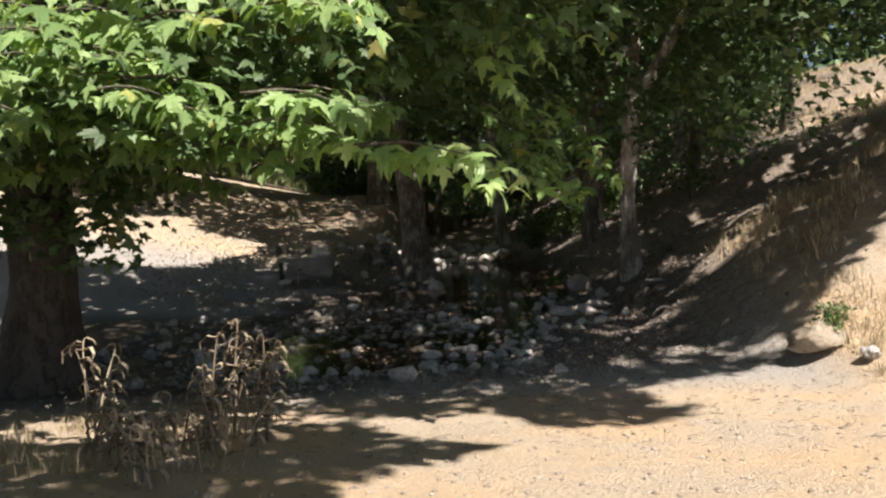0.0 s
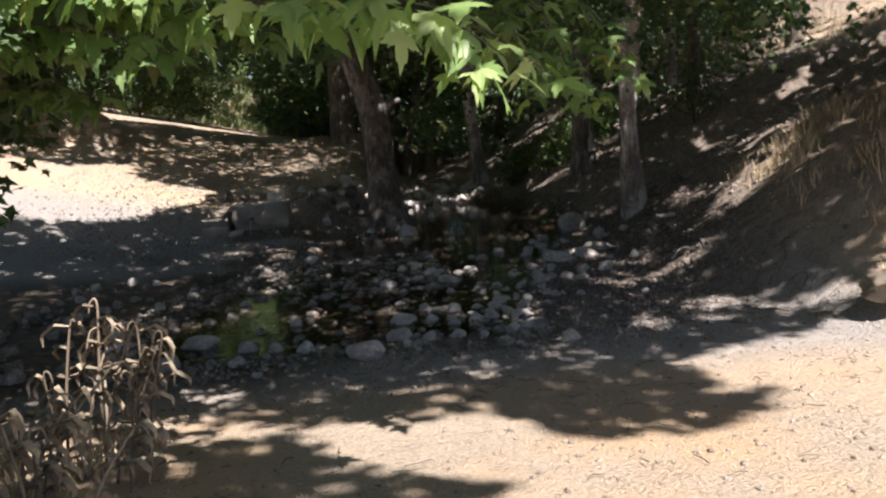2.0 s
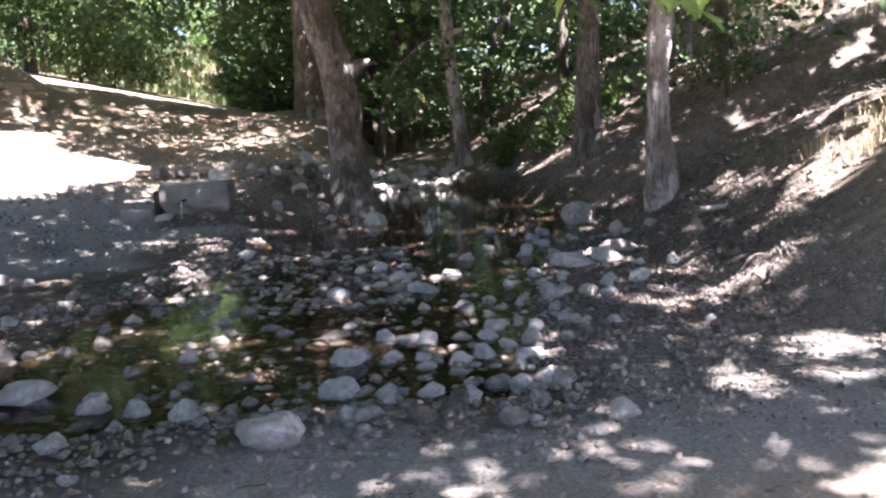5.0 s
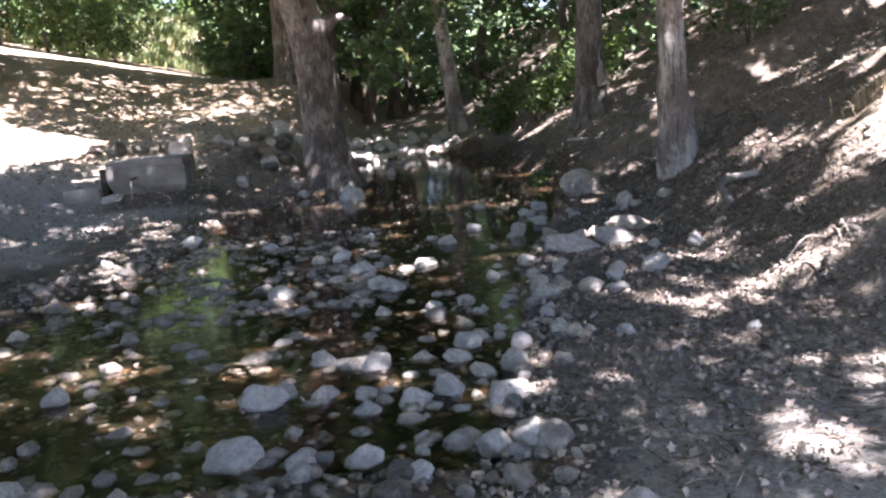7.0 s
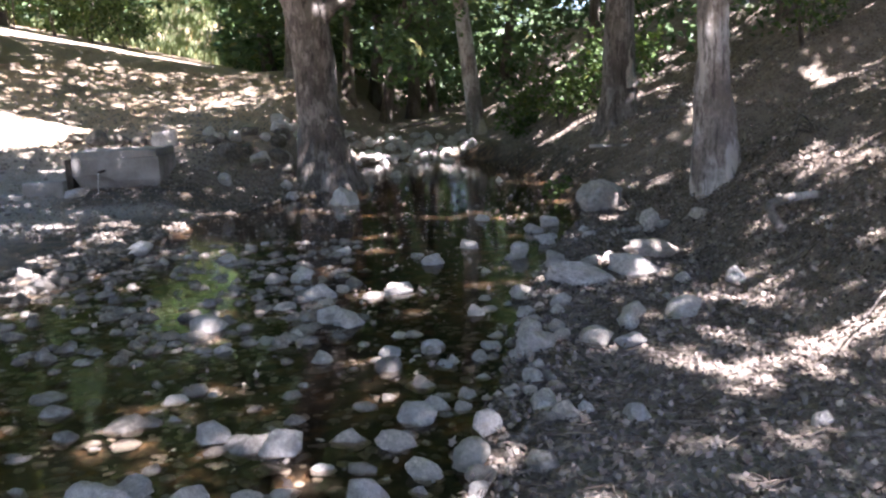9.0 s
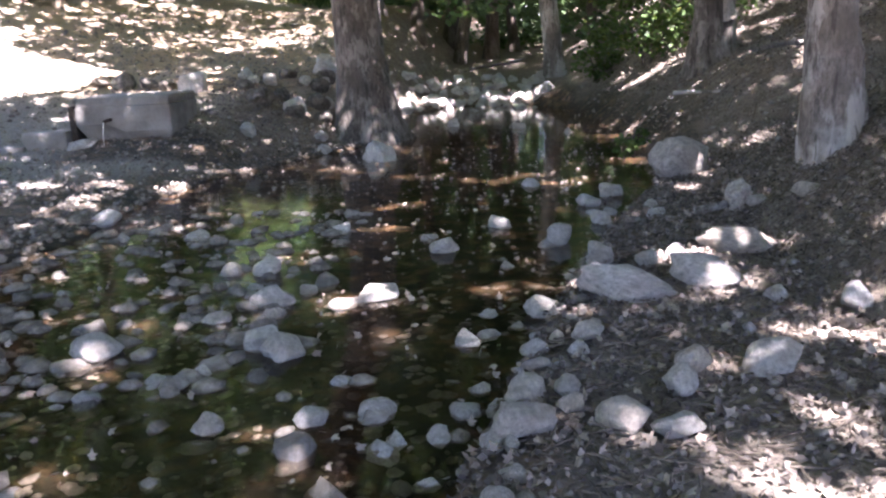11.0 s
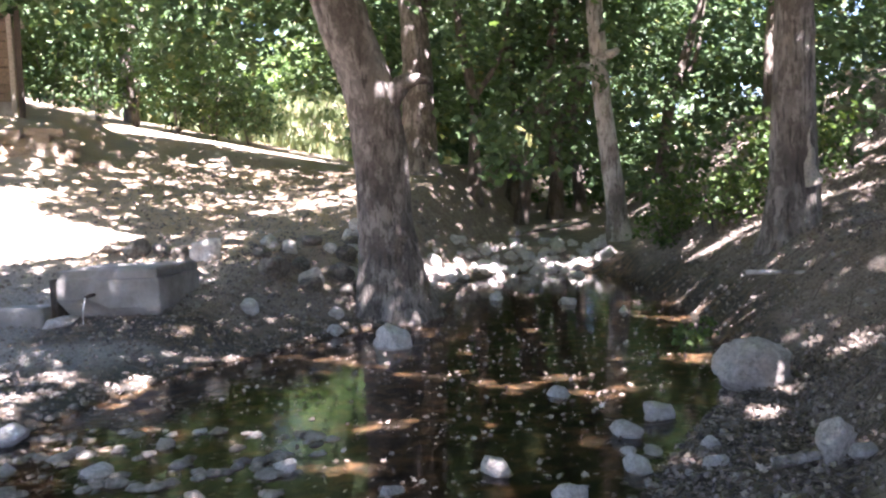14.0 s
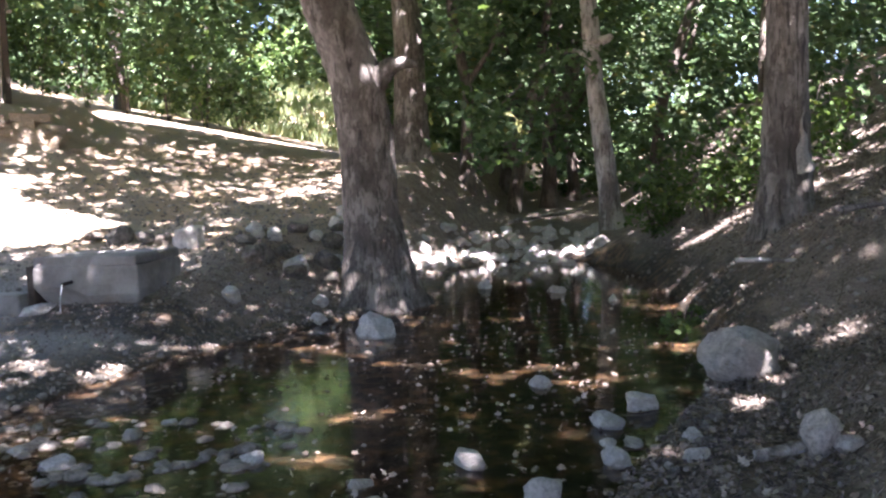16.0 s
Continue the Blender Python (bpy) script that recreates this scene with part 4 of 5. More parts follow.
def stone(x, y, w, label, group, z=None, sink=0.3, name="river_stone", meshes=ROUND, tall=1.0):
    me = meshes[int(rng.integers(len(meshes)))]
    ob = new(name, me)
    w = w / max(c.xy.length for c in me_corners(me)) / 2 * 0.98
    h = w * 0.64 * tall
    base = on_ground(x, y) if z is None else z
    ob.matrix_basis = pose(x, y, base + h * (0.5 - sink), rng.normal(0, 9), rng.normal(0, 9), rng.uniform(0, 360)) @ Matrix.Diagonal((w * 1.08, w * 1.08, w * tall, 1))
    return tagged(ob, label, "stone", group)


NEAR_STONES = [(-2.52, 12.16, 0.5), (-1.9, 11.77, 0.21), (-1.59, 11.7, 0.21), (-1.24, 11.55, 0.21), (-0.25, 11.83, 0.32), (0.06, 11.71, 0.19), (-0.16, 11.08, 0.14), (-0.56, 10.69, 0.38),
               (-1.84, 10.91, 0.17), (0.97, 11.7, 0.23), (1.15, 11.64, 0.2), (1.43, 10.8, 0.18), (-2.73, 11.63, 0.19), (-2.53, 10.98, 0.22), (-1.64, 11.37, 0.13), (-0.72, 11.51, 0.11), (-1.55, 10.35, 0.11),
               (-3.25, 11.72, 0.38), (-3.6, 12.55, 0.36), (0.62, 11.4, 0.14), (0.36, 11.7, 0.18), (-1.95, 12.0, 0.2)]
FORD_STONES = [(0.09, 12.63, 0.2), (0.33, 12.59, 0.16), (0.47, 12.67, 0.14), (-0.14, 12.74, 0.17), (-0.23, 12.58, 0.27), (0.81, 12.56, 0.21), (1.12, 12.32, 0.23), (0.9, 13.12, 0.19),
               (0.97, 13.42, 0.22), (1.09, 13.58, 0.15), (1.22, 13.55, 0.11), (1.3, 13.17, 0.15), (1.23, 12.87, 0.2), (0.4, 13.12, 0.21), (0.04, 13.29, 0.19), (0.61, 12.39, 0.2),
               (0.86, 12.28, 0.11), (0.35, 12.34, 0.15), (0.6, 12.91, 0.11), (1.03, 12.8, 0.17), (0.96, 12.48, 0.1), (0.06, 12.34, 0.08), (-0.64, 12.8, 0.1), (-1.55, 12.96, 0.2), (-0.3, 13.81, 0.14)]
SHORE_STONES = [(1.61, 13.41, 0.13), (1.77, 13.27, 0.09), (2.0, 13.19, 0.14), (2.75, 12.99, 0.11), (0.48, 15.26, 0.22), (-2.48, 14.6, 0.16), (1.47, 13.63, 0.08), (1.68, 14.61, 0.17),
                (1.84, 14.6, 0.14), (2.03, 14.3, 0.19), (1.66, 14.28, 0.23), (2.35, 14.81, 0.19), (2.28, 14.63, 0.18), (2.68, 14.84, 0.25), (1.72, 14.94, 0.13), (1.96, 15.27, 0.15),
                (2.22, 14.25, 0.18), (0.41, 14.45, 0.16), (1.07, 14.55, 0.18), (0.81, 14.51, 0.14), (1.18, 14.33, 0.12), (0.86, 14.9, 0.13), (0.16, 14.98, 0.13), (-0.47, 15.25, 0.24),
                (-0.25, 14.71, 0.14), (2.72, 15.33, 0.08), (1.91, 15.06, 0.1)]
POOL_STONES = [(1.75, 15.83, 0.19), (1.38, 15.41, 0.15), (1.98, 15.32, 0.13), (1.63, 15.64, 0.1), (1.72, 15.47, 0.07), (1.9, 15.63, 0.06), (2.11, 16.72, 0.19), (1.07, 17.29, 0.27),
               (0.92, 17.69, 0.14), (0.8, 16.22, 0.3), (0.71, 16.11, 0.1), (-0.07, 16.83, 0.31), (-0.3, 16.77, 0.16), (0.18, 16.07, 0.25), (0.26, 15.86, 0.15), (-0.05, 15.78, 0.18),
               (0.36, 15.37, 0.2), (0.34, 16.32, 0.14), (0.03, 16.01, 0.08), (0.15, 15.68, 0.07), (-0.26, 16.48, 0.12), (-0.03, 16.4, 0.12), (1.89, 17.49, 0.24), (2.97, 15.82, 0.12),
               (3.31, 15.64, 0.18), (2.41, 16.58, 0.16), (2.6, 16.74, 0.13)]
STEPPING_STONES = [(2.2, 18.87, 0.22), (2.4, 19.3, 0.24), (2.35, 18.5, 0.14), (2.2, 18.51, 0.14), (2.27, 18.15, 0.2), (2.68, 18.47, 0.12), (1.45, 18.07, 0.21), (1.71, 19.96, 0.2),
                   (-0.94, 17.86, 0.2), (-2.02, 18.44, 0.33), (-1.58, 17.85, 0.16), (-1.74, 17.81, 0.1), (-0.76, 18.79, 0.12), (0.18, 18.01, 0.18), (-1.79, 24.15, 0.37), (-2.1, 22.77, 0.27),
                   (-0.96, 24.08, 0.25), (0.38, 26.09, 0.25), (1.49, 25.53, 0.32), (2.25, 24.62, 0.18), (3.62, 17.62, 0.2), (3.4, 18.0, 0.15)]
G1 = "stones of the stream bed"
for _list, _lab in ((NEAR_STONES, "pale grey rounded stone at the edge of the ford"), (FORD_STONES, "pale grey rounded stone in the shallow ford"), (SHORE_STONES, "grey water-worn stone on the stony shore"), (POOL_STONES, "weathered pale stone in the shallow pool"), (STEPPING_STONES, "pale water-worn stone beside the still pool")):
    for _x, _y, _w in _list:
        stone(_x, _y, _w * 1.1, _lab, G1, z=max(on_ground(_x, _y), WATER_Z - 0.05), sink=0.06, tall=(1.0 if _w < 0.3 else 0.75) * (0.9 + 0.2 * rng.random()))
for _i in range(46):
    _u = rng.random()
    _x, _y = np.interp(_u, [0, 0.4, 0.7, 1], [0.9, 1.45, 1.8, 2.4]) + rng.normal(0.05, 0.24), 11.3 + 7.0 * _u
    stone(_x, _y, 0.06 + 0.10 * rng.random(), "pale stone along the stony waterline", G1, z=max(on_ground(_x, _y), WATER_Z - 0.04), sink=0.18)
small = []
for _i in range(420):
    _x, _y = rng.uniform(-5.5, 1.3), rng.uniform(10.8, 17.2)
    _w = 0.07 + 0.17 * rng.random() ** 1.6
    if _y > 14.5 and _x > 0.6:
        continue
    _z = max(on_ground(_x, _y), WATER_Z - 0.07)
    if _i < 90:
        stone(_x, _y, _w, "small rounded stone in the shallow ford", G1, z=_z, sink=0.25, meshes=DARK if _i % 2 else ROUND)
    else:
        small.append((_i, pose(_x, _y, _z + _w * 0.16, rng.normal(0, 9), rng.normal(0, 9), rng.uniform(0, 360)) @ Matrix.Diagonal((_w, _w, _w, 1))))
_P, _F, _n = [], [], 0
for _i, _m in small:
    _me = ROUND[_i % 12]
    _v = np.array([v.co for v in _me.vertices]) @ np.array(_m)[:3, :3].T + np.array(_m)[:3, 3]
    _P.append(_v)
    _F.append(np.array([p.vertices[:] for p in _me.polygons]) + _n)
    _n += len(_v)
tagged(mesh_object("small_stones", np.concatenate(_P), np.concatenate(_F), stone_material("small_stone", (0.17, 0.16, 0.15), (0.46, 0.44, 0.415), "island", rough=0.5)), "small rounded stones strewn through the shallow ford", "stones", kind="stuff")
for _i in range(110):
    _x = rng.uniform(-0.7, 2.1)
    _y = 30.6 + 0.75 * rng.normal() + 0.15 * _x
    stone(_x, _y, rng.uniform(0.14, 0.34), "sun-bleached stone of the small weir", "stones of the weir", z=max(on_ground(_x, _y), WATER_Z - 0.05), sink=0.2, name="weir_stone")
for _x, _y, _w in ((-2.28, 24.0, 0.5), (-1.8, 24.05, 0.36), (-1.66, 24.85, 0.42), (-1.75, 25.4, 0.38), (-1.42, 24.4, 0.4), (-2.7, 24.6, 0.36), (-2.15, 24.6, 0.34), (-1.3, 23.6, 0.28), (-1.1, 22.9, 0.24), (-2.2, 25.3, 0.34), (-1.7, 25.8, 0.38), (-2.7, 25.0, 0.26), (-3.0, 25.6, 0.3), (-1.2, 26.6, 0.34), (-1.35, 27.6, 0.3)):
    stone(_x, _y, _w, "dusty grey stone on the bank below a plane tree", "stones of the left bank", sink=0.25, name="bank_stone", meshes=DARK if _w > 0.33 else ROUND)
for _i in range(76):
    _u = rng.random()
    _x, _y = -1.75 + 1.1 * _u + rng.normal(0, 0.28), 25.2 + 5.6 * _u + rng.normal(0, 0.3)
    stone(_x, _y, rng.uniform(0.12, 0.36), "pale dry stone on the sloping stony bank", "stones of the stony bank", sink=0.2, name="bank_stone")
stone(-3.45, 24.5, 0.56, "white boulder behind the concrete spring box", "", sink=0.25, name="boulder", tall=0.9)
for _x, _y, _w in ((-4.4, 24.9, 0.42), (-4.05, 24.8, 0.38), (-4.85, 25.0, 0.45), (-5.25, 24.9, 0.34), (-3.8, 25.1, 0.3)):
    stone(_x, _y, _w, "dark rubble block behind the concrete spring box", "rubble behind the box", sink=0.2, name="rubble_block", meshes=DARK)
stone(-4.07, 21.95, 0.44, "flat pale stone below the water spout", "", sink=0.3, tall=0.45, name="flat_stone")


def boulder(x, y, size, label, seed, turn=0, mat=M_BOULDER, low=0.26, high=0.40):
    me = stone_mesh(seed, 4, 0.78, 0.96, low, high)
    me.materials.append(mat)
    ob = new("boulder", me)
    ob.matrix_basis = pose(x, y, on_ground(x, y) + size[2] * 0.36, 0, 6, turn) @ Matrix.Diagonal((size[0] * 1.1, size[1] * 1.25, size[2] * 1.15, 1))
    return tagged(ob, label, "boulder")


boulder(3.16, 20.0, (0.60, 0.50, 0.45), "large grey cracked boulder at the pool's edge", 71, 12, low=0.32, high=0.46)
boulder(2.19, 15.92, (0.47, 0.26, 0.21), "long pale grey stone with a hollow, half in the water", 81, -14, low=0.36, high=0.5)
boulder(2.64, 16.12, (0.36, 0.24, 0.2), "blunt pale grey stone on the leafy shore", 82, -22, low=0.36, high=0.5)
boulder(3.0, 16.85, (0.42, 0.26, 0.18), "flat pale stone half buried in leaf litter", 83, 8, low=0.34, high=0.48)
boulder(-0.2, 22.15, (0.46, 0.34, 0.50), "pale pointed rock standing in the pool", 86, 20, M_STONE, low=0.24, high=0.44)
boulder(4.72, 10.75, (0.9, 0.6, 0.46), "pale sunlit boulder beside the dusty track", 72, 10, M_SANDSTONE)
boulder(5.0, 10.05, (0.35, 0.3, 0.2), "small pale stone beside the dusty track", 73, 50)
boulder(3.3, 18.15, (0.24, 0.24, 0.34), "mossy yellow-green stone at a tree's foot", 74, 50)


# ---- pebbles, fallen leaves, straw: too many to count ----
def scatter(name, xy, sizes, mat, label, category, lift=0.2, squash=0.6, least=-9.0):
    phi = (1 + 5 ** 0.5) / 2
    v = np.array([(-1, phi, 0), (1, phi, 0), (-1, -phi, 0), (1, -phi, 0), (0, -1, phi), (0, 1, phi), (0, -1, -phi), (0, 1, -phi), (phi, 0, -1), (phi, 0, 1), (-phi, 0, -1), (-phi, 0, 1)]) / 3.8
    f = np.array([(0, 11, 5), (0, 5, 1), (0, 1, 7), (0, 7, 10), (0, 10, 11), (1, 5, 9), (5, 11, 4), (11, 10, 2), (10, 7, 6), (7, 1, 8), (3, 9, 4), (3, 4, 2), (3, 2, 6), (3, 6, 8), (3, 8, 9), (4, 9, 5), (2, 4, 11), (6, 2, 10), (8, 6, 7), (9, 8, 1)])
    n = len(xy)
    P = v[None] * rng.uniform(0.75, 1.25, (n, 12, 1)) * np.stack([rng.uniform(0.8, 1.2, n), rng.uniform(0.6, 1.1, n), np.full(n, squash)], -1)[:, None]
    a = rng.uniform(0, 6.28, n)
    c, s = np.cos(a)[:, None], np.sin(a)[:, None]
    P = np.stack([P[..., 0] * c - P[..., 1] * s, P[..., 0] * s + P[..., 1] * c, P[..., 2]], -1) * sizes[:, None, None]
    z = np.maximum(height(xy[:, 0], xy[:, 1]), least) + sizes * lift
    P = P + np.stack([xy[:, 0], xy[:, 1], z], -1)[:, None]
    F = (f[None] + (np.arange(n) * 12)[:, None, None]).reshape(-1, 3)
    ob = mesh_object(name, P.reshape(-1, 3), F, mat)
    return tagged(ob, label, category, kind="stuff")


_xy = box_points(12000, (-7.5, 3.6), (9.6, 20), (0, 1))[:, :2]
_d = edge_distance(STREAM, _xy[:, 0], _xy[:, 1])
_w = inside(STREAM, _xy[:, 0], _xy[:, 1])
_xy = _xy[((_d < 0.9) & ((_xy[:, 0] < 1.2) | (_d < 0.25))) | (_w & (_xy[:, 1] < 16.5))]
scatter("shore_gravel", _xy, rng.uniform(0.02, 0.085, len(_xy)), M_PEBBLE, "grey-brown gravel of the stream bed and shore", "gravel")
_xy = np.vstack([box_points(650, (-2.4, 0.3), (14.6, 18.8), (0, 1))[:, :2], box_points(200, (-1.6, 1.8), (11.6, 15), (0, 1))[:, :2]])
scatter("bed_gravel", _xy, 0.04 + 0.13 * rng.random(len(_xy)) ** 2, M_PEBBLE, "grey-brown cobbles and debris breaking the shallow water", "gravel", lift=0.1, least=WATER_Z - 0.02)
_xy = box_points(5200, (-3.5, 6.5), (5.0, 11.5), (0, 1))[:, :2]
scatter("track_gravel", _xy, 0.008 + 0.05 * rng.random(len(_xy)) ** 4, M_PALE_PEBBLE, "pale dusty gravel strewn over the track", "gravel", lift=0.1, squash=0.5)
_xy = np.vstack([box_points(4200, (-7.5, -0.6), (19.2, 32), (0, 1))[:, :2], box_points(2400, (2.6, 8), (12, 29), (0, 1))[:, :2]])
scatter("bank_gravel", _xy[~inside(STREAM, _xy[:, 0], _xy[:, 1])], 0.015 + 0.075 * rng.random(int((~inside(STREAM, _xy[:, 0], _xy[:, 1])).sum())) ** 2, M_PEBBLE, "loose stones and clods on the earth banks", "gravel")


def fallen(name, xy, size, mat, label, z=None):
    zz = height(xy[:, 0], xy[:, 1]) + rng.uniform(0.005, 0.025, len(xy)) if z is None else np.full(len(xy), z)
    ob = leaf_cloud(name, np.stack([xy[:, 0], xy[:, 1], zz], -1), size, mat, lobed=True, flat=0.75, droop=0.0, level=True, vary=(0.35, 1.5))
    return tagged(ob, label, "leaves", kind="stuff")


_xy = np.vstack([box_points(13000, (0.9, 4.6), (10.2, 21), (0, 1))[:, :2], box_points(11000, (3, 9.0), (11, 28), (0, 1))[:, :2], box_points(13000, (-9, -0.5), (19.5, 35), (0, 1))[:, :2], box_points(1500, (-5, 2), (9.3, 11.5), (0, 1))[:, :2]])
_xy = _xy[~inside(STREAM, _xy[:, 0], _xy[:, 1]) & ((_xy[:, 0] < 1.2) | (_xy[:, 1] > 11.0 + 1.6 * np.clip(_xy[:, 0] - 2.4, 0, 4) + rng.normal(0, 0.9, len(_xy))))]
_more = np.vstack([box_points(46000, (0.8, 4.8), (10.5, 20.5), (0, 1))[:, :2], box_points(9000, (4, 9.0), (12, 28), (0, 1))[:, :2], box_points(11000, (2.9, 6.5), (19, 30), (0, 1))[:, :2]])
_patch = np.vstack([box_points(5500, (-3.2, -0.7), (21.2, 26.0), (0, 1))[:, :2], box_points(2500, (-6.0, -1.2), (18.0, 22.5), (0, 1))[:, :2]])
_more = _more[~inside(STREAM, _more[:, 0], _more[:, 1]) & (_more[:, 1] > 11.4 + 1.7 * np.clip(_more[:, 0] - 2.4, 0, 4) + rng.normal(0, 0.7, len(_more)))]
_more = np.vstack([_more, _patch[~inside(STREAM, _patch[:, 0], _patch[:, 1])]])
_more = np.stack([_more[:, 0], _more[:, 1], height(_more[:, 0], _more[:, 1]) + rng.uniform(0.002, 0.03, len(_more))], -1)
tagged(leaf_cloud("leaf_scraps", _more, 0.033, M_SCRAPS, flat=1.1, droop=0.0, level=True, vary=(0.25, 1.35)), "curled scraps of dead leaves over the dark shore soil", "leaves", kind="stuff")
fallen("fallen_leaves", _xy, 0.043, M_LITTER, "dry brown fallen plane leaves on shore and banks")
_xy = np.vstack([box_points(2600, (-3, 3.2), (12, 30), (0, 1))[:, :2], box_points(900, (-2.4, 2.6), (15.5, 23), (0, 1))[:, :2]])
fallen("floating_leaves", _xy[inside(STREAM, _xy[:, 0], _xy[:, 1])], 0.042, M_LITTER, "brown leaves afloat on the pool", z=WATER_Z + 0.006)


def sticks(name, xy, mat, label):
    """Short dead twigs lying about."""
    n = len(xy)
    L, r = rng.uniform(0.04, 0.2, n), rng.uniform(0.0015, 0.005, n)
    a = rng.uniform(0, 6.28, n)
    d = np.stack([np.cos(a) * L / 2, np.sin(a) * L / 2], -1)
    ends = []
    for s in (-1, 0, 1):
        q = xy + s * d + (rng.normal(0, 0.015, (n, 2)) if s == 0 else 0)
        ends.append(np.stack([q[:, 0], q[:, 1], height(q[:, 0], q[:, 1]) + 0.012 + rng.uniform(0, 0.02, n)], -1))
    side = np.stack([-np.sin(a), np.cos(a), np.zeros(n)], -1) * r[:, None]
    P = np.stack([v for e in ends for v in (e - side, e + side, e + np.array([0, 0, 1.0]) * r[:, None] * 1.6)], 1)
    i = (np.arange(n) * 9)[:, None, None]
    f = np.array([(k * 3 + p, k * 3 + (p + 1) % 3, k * 3 + 3 + (p + 1) % 3, k * 3 + 3 + p) for k in range(2) for p in range(3)])
    ob = mesh_object(name, P.reshape(-1, 3), (f[None] + i).reshape(-1, 4), mat, smooth=False)
    return tagged(ob, label, "twigs", kind="stuff")


_xy = np.vstack([box_points(3600, (1.4, 4.6), (11, 20.5), (0, 1))[:, :2], box_points(1500, (3, 8.5), (12, 28), (0, 1))[:, :2], box_points(500, (-6, -1), (19.5, 30), (0, 1))[:, :2], box_points(250, (-4, 4), (6.5, 11), (0, 1))[:, :2]])
sticks("dead_twigs", _xy[~inside(STREAM, _xy[:, 0], _xy[:, 1])], M_TWIG, "small dead twigs strewn over the shore and banks")


def blades(name, xy, h, mat, label, lean=0.35, wide=0.006):
    n = len(xy)
    z = height(xy[:, 0], xy[:, 1])
    base = np.stack([xy[:, 0], xy[:, 1], z - 0.01], -1)
    a = rng.uniform(0, 6.28, n)
    side = np.stack([np.cos(a), np.sin(a), np.zeros(n)], -1) * wide
    hh = h * rng.uniform(0.5, 1.2, (n, 1))
    b = rng.normal(0, lean, (n, 3)) * hh
    b[:, 2] = 0
    mid_p = base + np.array([0, 0, 0.6]) * hh + b * 0.4
    tip = base + np.array([0, 0, 1.0]) * hh * 0.9 + b
    P = np.stack([base - side, base + side, mid_p + side * 0.8, mid_p - side * 0.8, tip], 1)
    i = (np.arange(n) * 5)[:, None]
    ob = mesh_object(name, P.reshape(-1, 3), [i + np.array([[0, 1, 2, 3]]), i + np.array([[3, 2, 4]])], mat, smooth=False)
    return tagged(ob, label, "grass", kind="stuff")


_c = np.vstack([box_points(70, (5.0, 8.5), (9, 16), (0, 1))[:, :2], box_points(7, (4.9, 5.9), (9.4, 11.2), (0, 1))[:, :2], box_points(500, (9, 24), (16, 46), (0, 1))[:, :2]])
_xy = np.repeat(_c, 42, 0) + rng.normal(0, 0.13, (len(_c) * 42, 2)) * np.where(np.repeat(_c[:, 0:1], 42, 0) > 9, 2.8, 1.0)
blades("dry_grass", _xy, 0.25, M_STRAW, "dry straw-coloured grass on the slope")
_c = box_points(520, (-14, -5.5), (40.5, 62), (0, 1))[:, :2]
blades("lane_grass", np.repeat(_c, 40, 0) + rng.normal(0, 0.3, (20800, 2)), 0.45, M_LANE_GRASS, "bright pale-green sunlit grass along the lane", wide=0.022)
_c = box_points(16, (-4.2, -1.8), (6.3, 8.6), (0, 1))[:, :2]
blades("weed_grass", np.repeat(_c, 40, 0) + rng.normal(0, 0.12, (640, 2)), 0.22, M_STRAW, "dry grass tufts among withered weeds")


# ---- withered weeds beside the track ----
def withered_weed(x, y, stalks, h, label):
    t = thing("withered_weed", x, y, label, "weed", "withered weeds beside the track")
    for i in range(stalks):
        a, r = rng.uniform(0, 6.28), rng.uniform(0.02, 0.2)
        bx, by = r * math.cos(a), r * math.sin(a)
        hh = h * rng.uniform(0.55, 1.0)
        dx, dy = rng.normal(0.12, 0.14), rng.normal(0, 0.12)
        hook = rng.uniform(0.03, 0.10) * (1 if rng.random() < 0.6 else -1)
        stalk = tube("stalk", [(bx, by, -0.05), (bx + dx * 0.4, by + dy * 0.4, hh * 0.55), (bx + dx, by + dy, hh), (bx + dx + hook, by + dy, hh + 0.03), (bx + dx + hook * 1.5, by + dy, hh - abs(hook) * rng.uniform(0.3, 1.2))], [0.011, 0.009, 0.007, 0.006, 0.004], M_WEED, t, sides=6, steps=5, lumps=0.1, seed=i)
        for k in range(9):
            u = rng.uniform(0.25, 1.05)
            p = (bx + dx * u, by + dy * u, hh * u)
            s = 1 if rng.random() < 0.5 else -1
            L = rng.uniform(0.06, 0.2)
            turn = rng.uniform(-0.9, 0.9)
            bm = bmesh.new()
            path = [(0, 0, 0), (s * L * 0.5, 0.01, 0.02), (s * L * 0.8, 0.0, -0.03), (s * L * 0.75, 0.01, -0.09)]
            rows = []
            for j, q in enumerate(path):
                w = (0.012, 0.034, 0.028, 0.008)[j]
                rows.append([bm.verts.new((p[0] + q[0], p[1] + q[1] + e * w + L * turn * (j / 3), p[2] + q[2] + 0.012 * abs(e))) for e in (-1, 0, 1)])
            for r0, r1 in zip(rows, rows[1:]):
                for j in range(2):
                    bm.faces.new((r0[j], r0[j + 1], r1[j + 1], r1[j]))
            part("curled_leaf", bm, M_WEED, stalk, smooth=True)
    return t


withered_weed(-2.0, 7.65, 6, 1.1, "tall withered thistle-like weed with curled brown leaves")
withered_weed(-1.72, 7.5, 5, 0.95, "tall withered weed with a curled dry head")
withered_weed(-2.35, 7.4, 3, 0.85, "withered brown weed with hooked drooping tips")
withered_weed(-3.1, 7.6, 5, 1.0, "tall withered weed with a curled dry head")
withered_weed(-1.95, 6.95, 3, 0.7, "withered brown weed with hooked drooping tips")
withered_weed(-1.72, 6.35, 3, 0.7, "withered brown weed with hooked drooping tips")
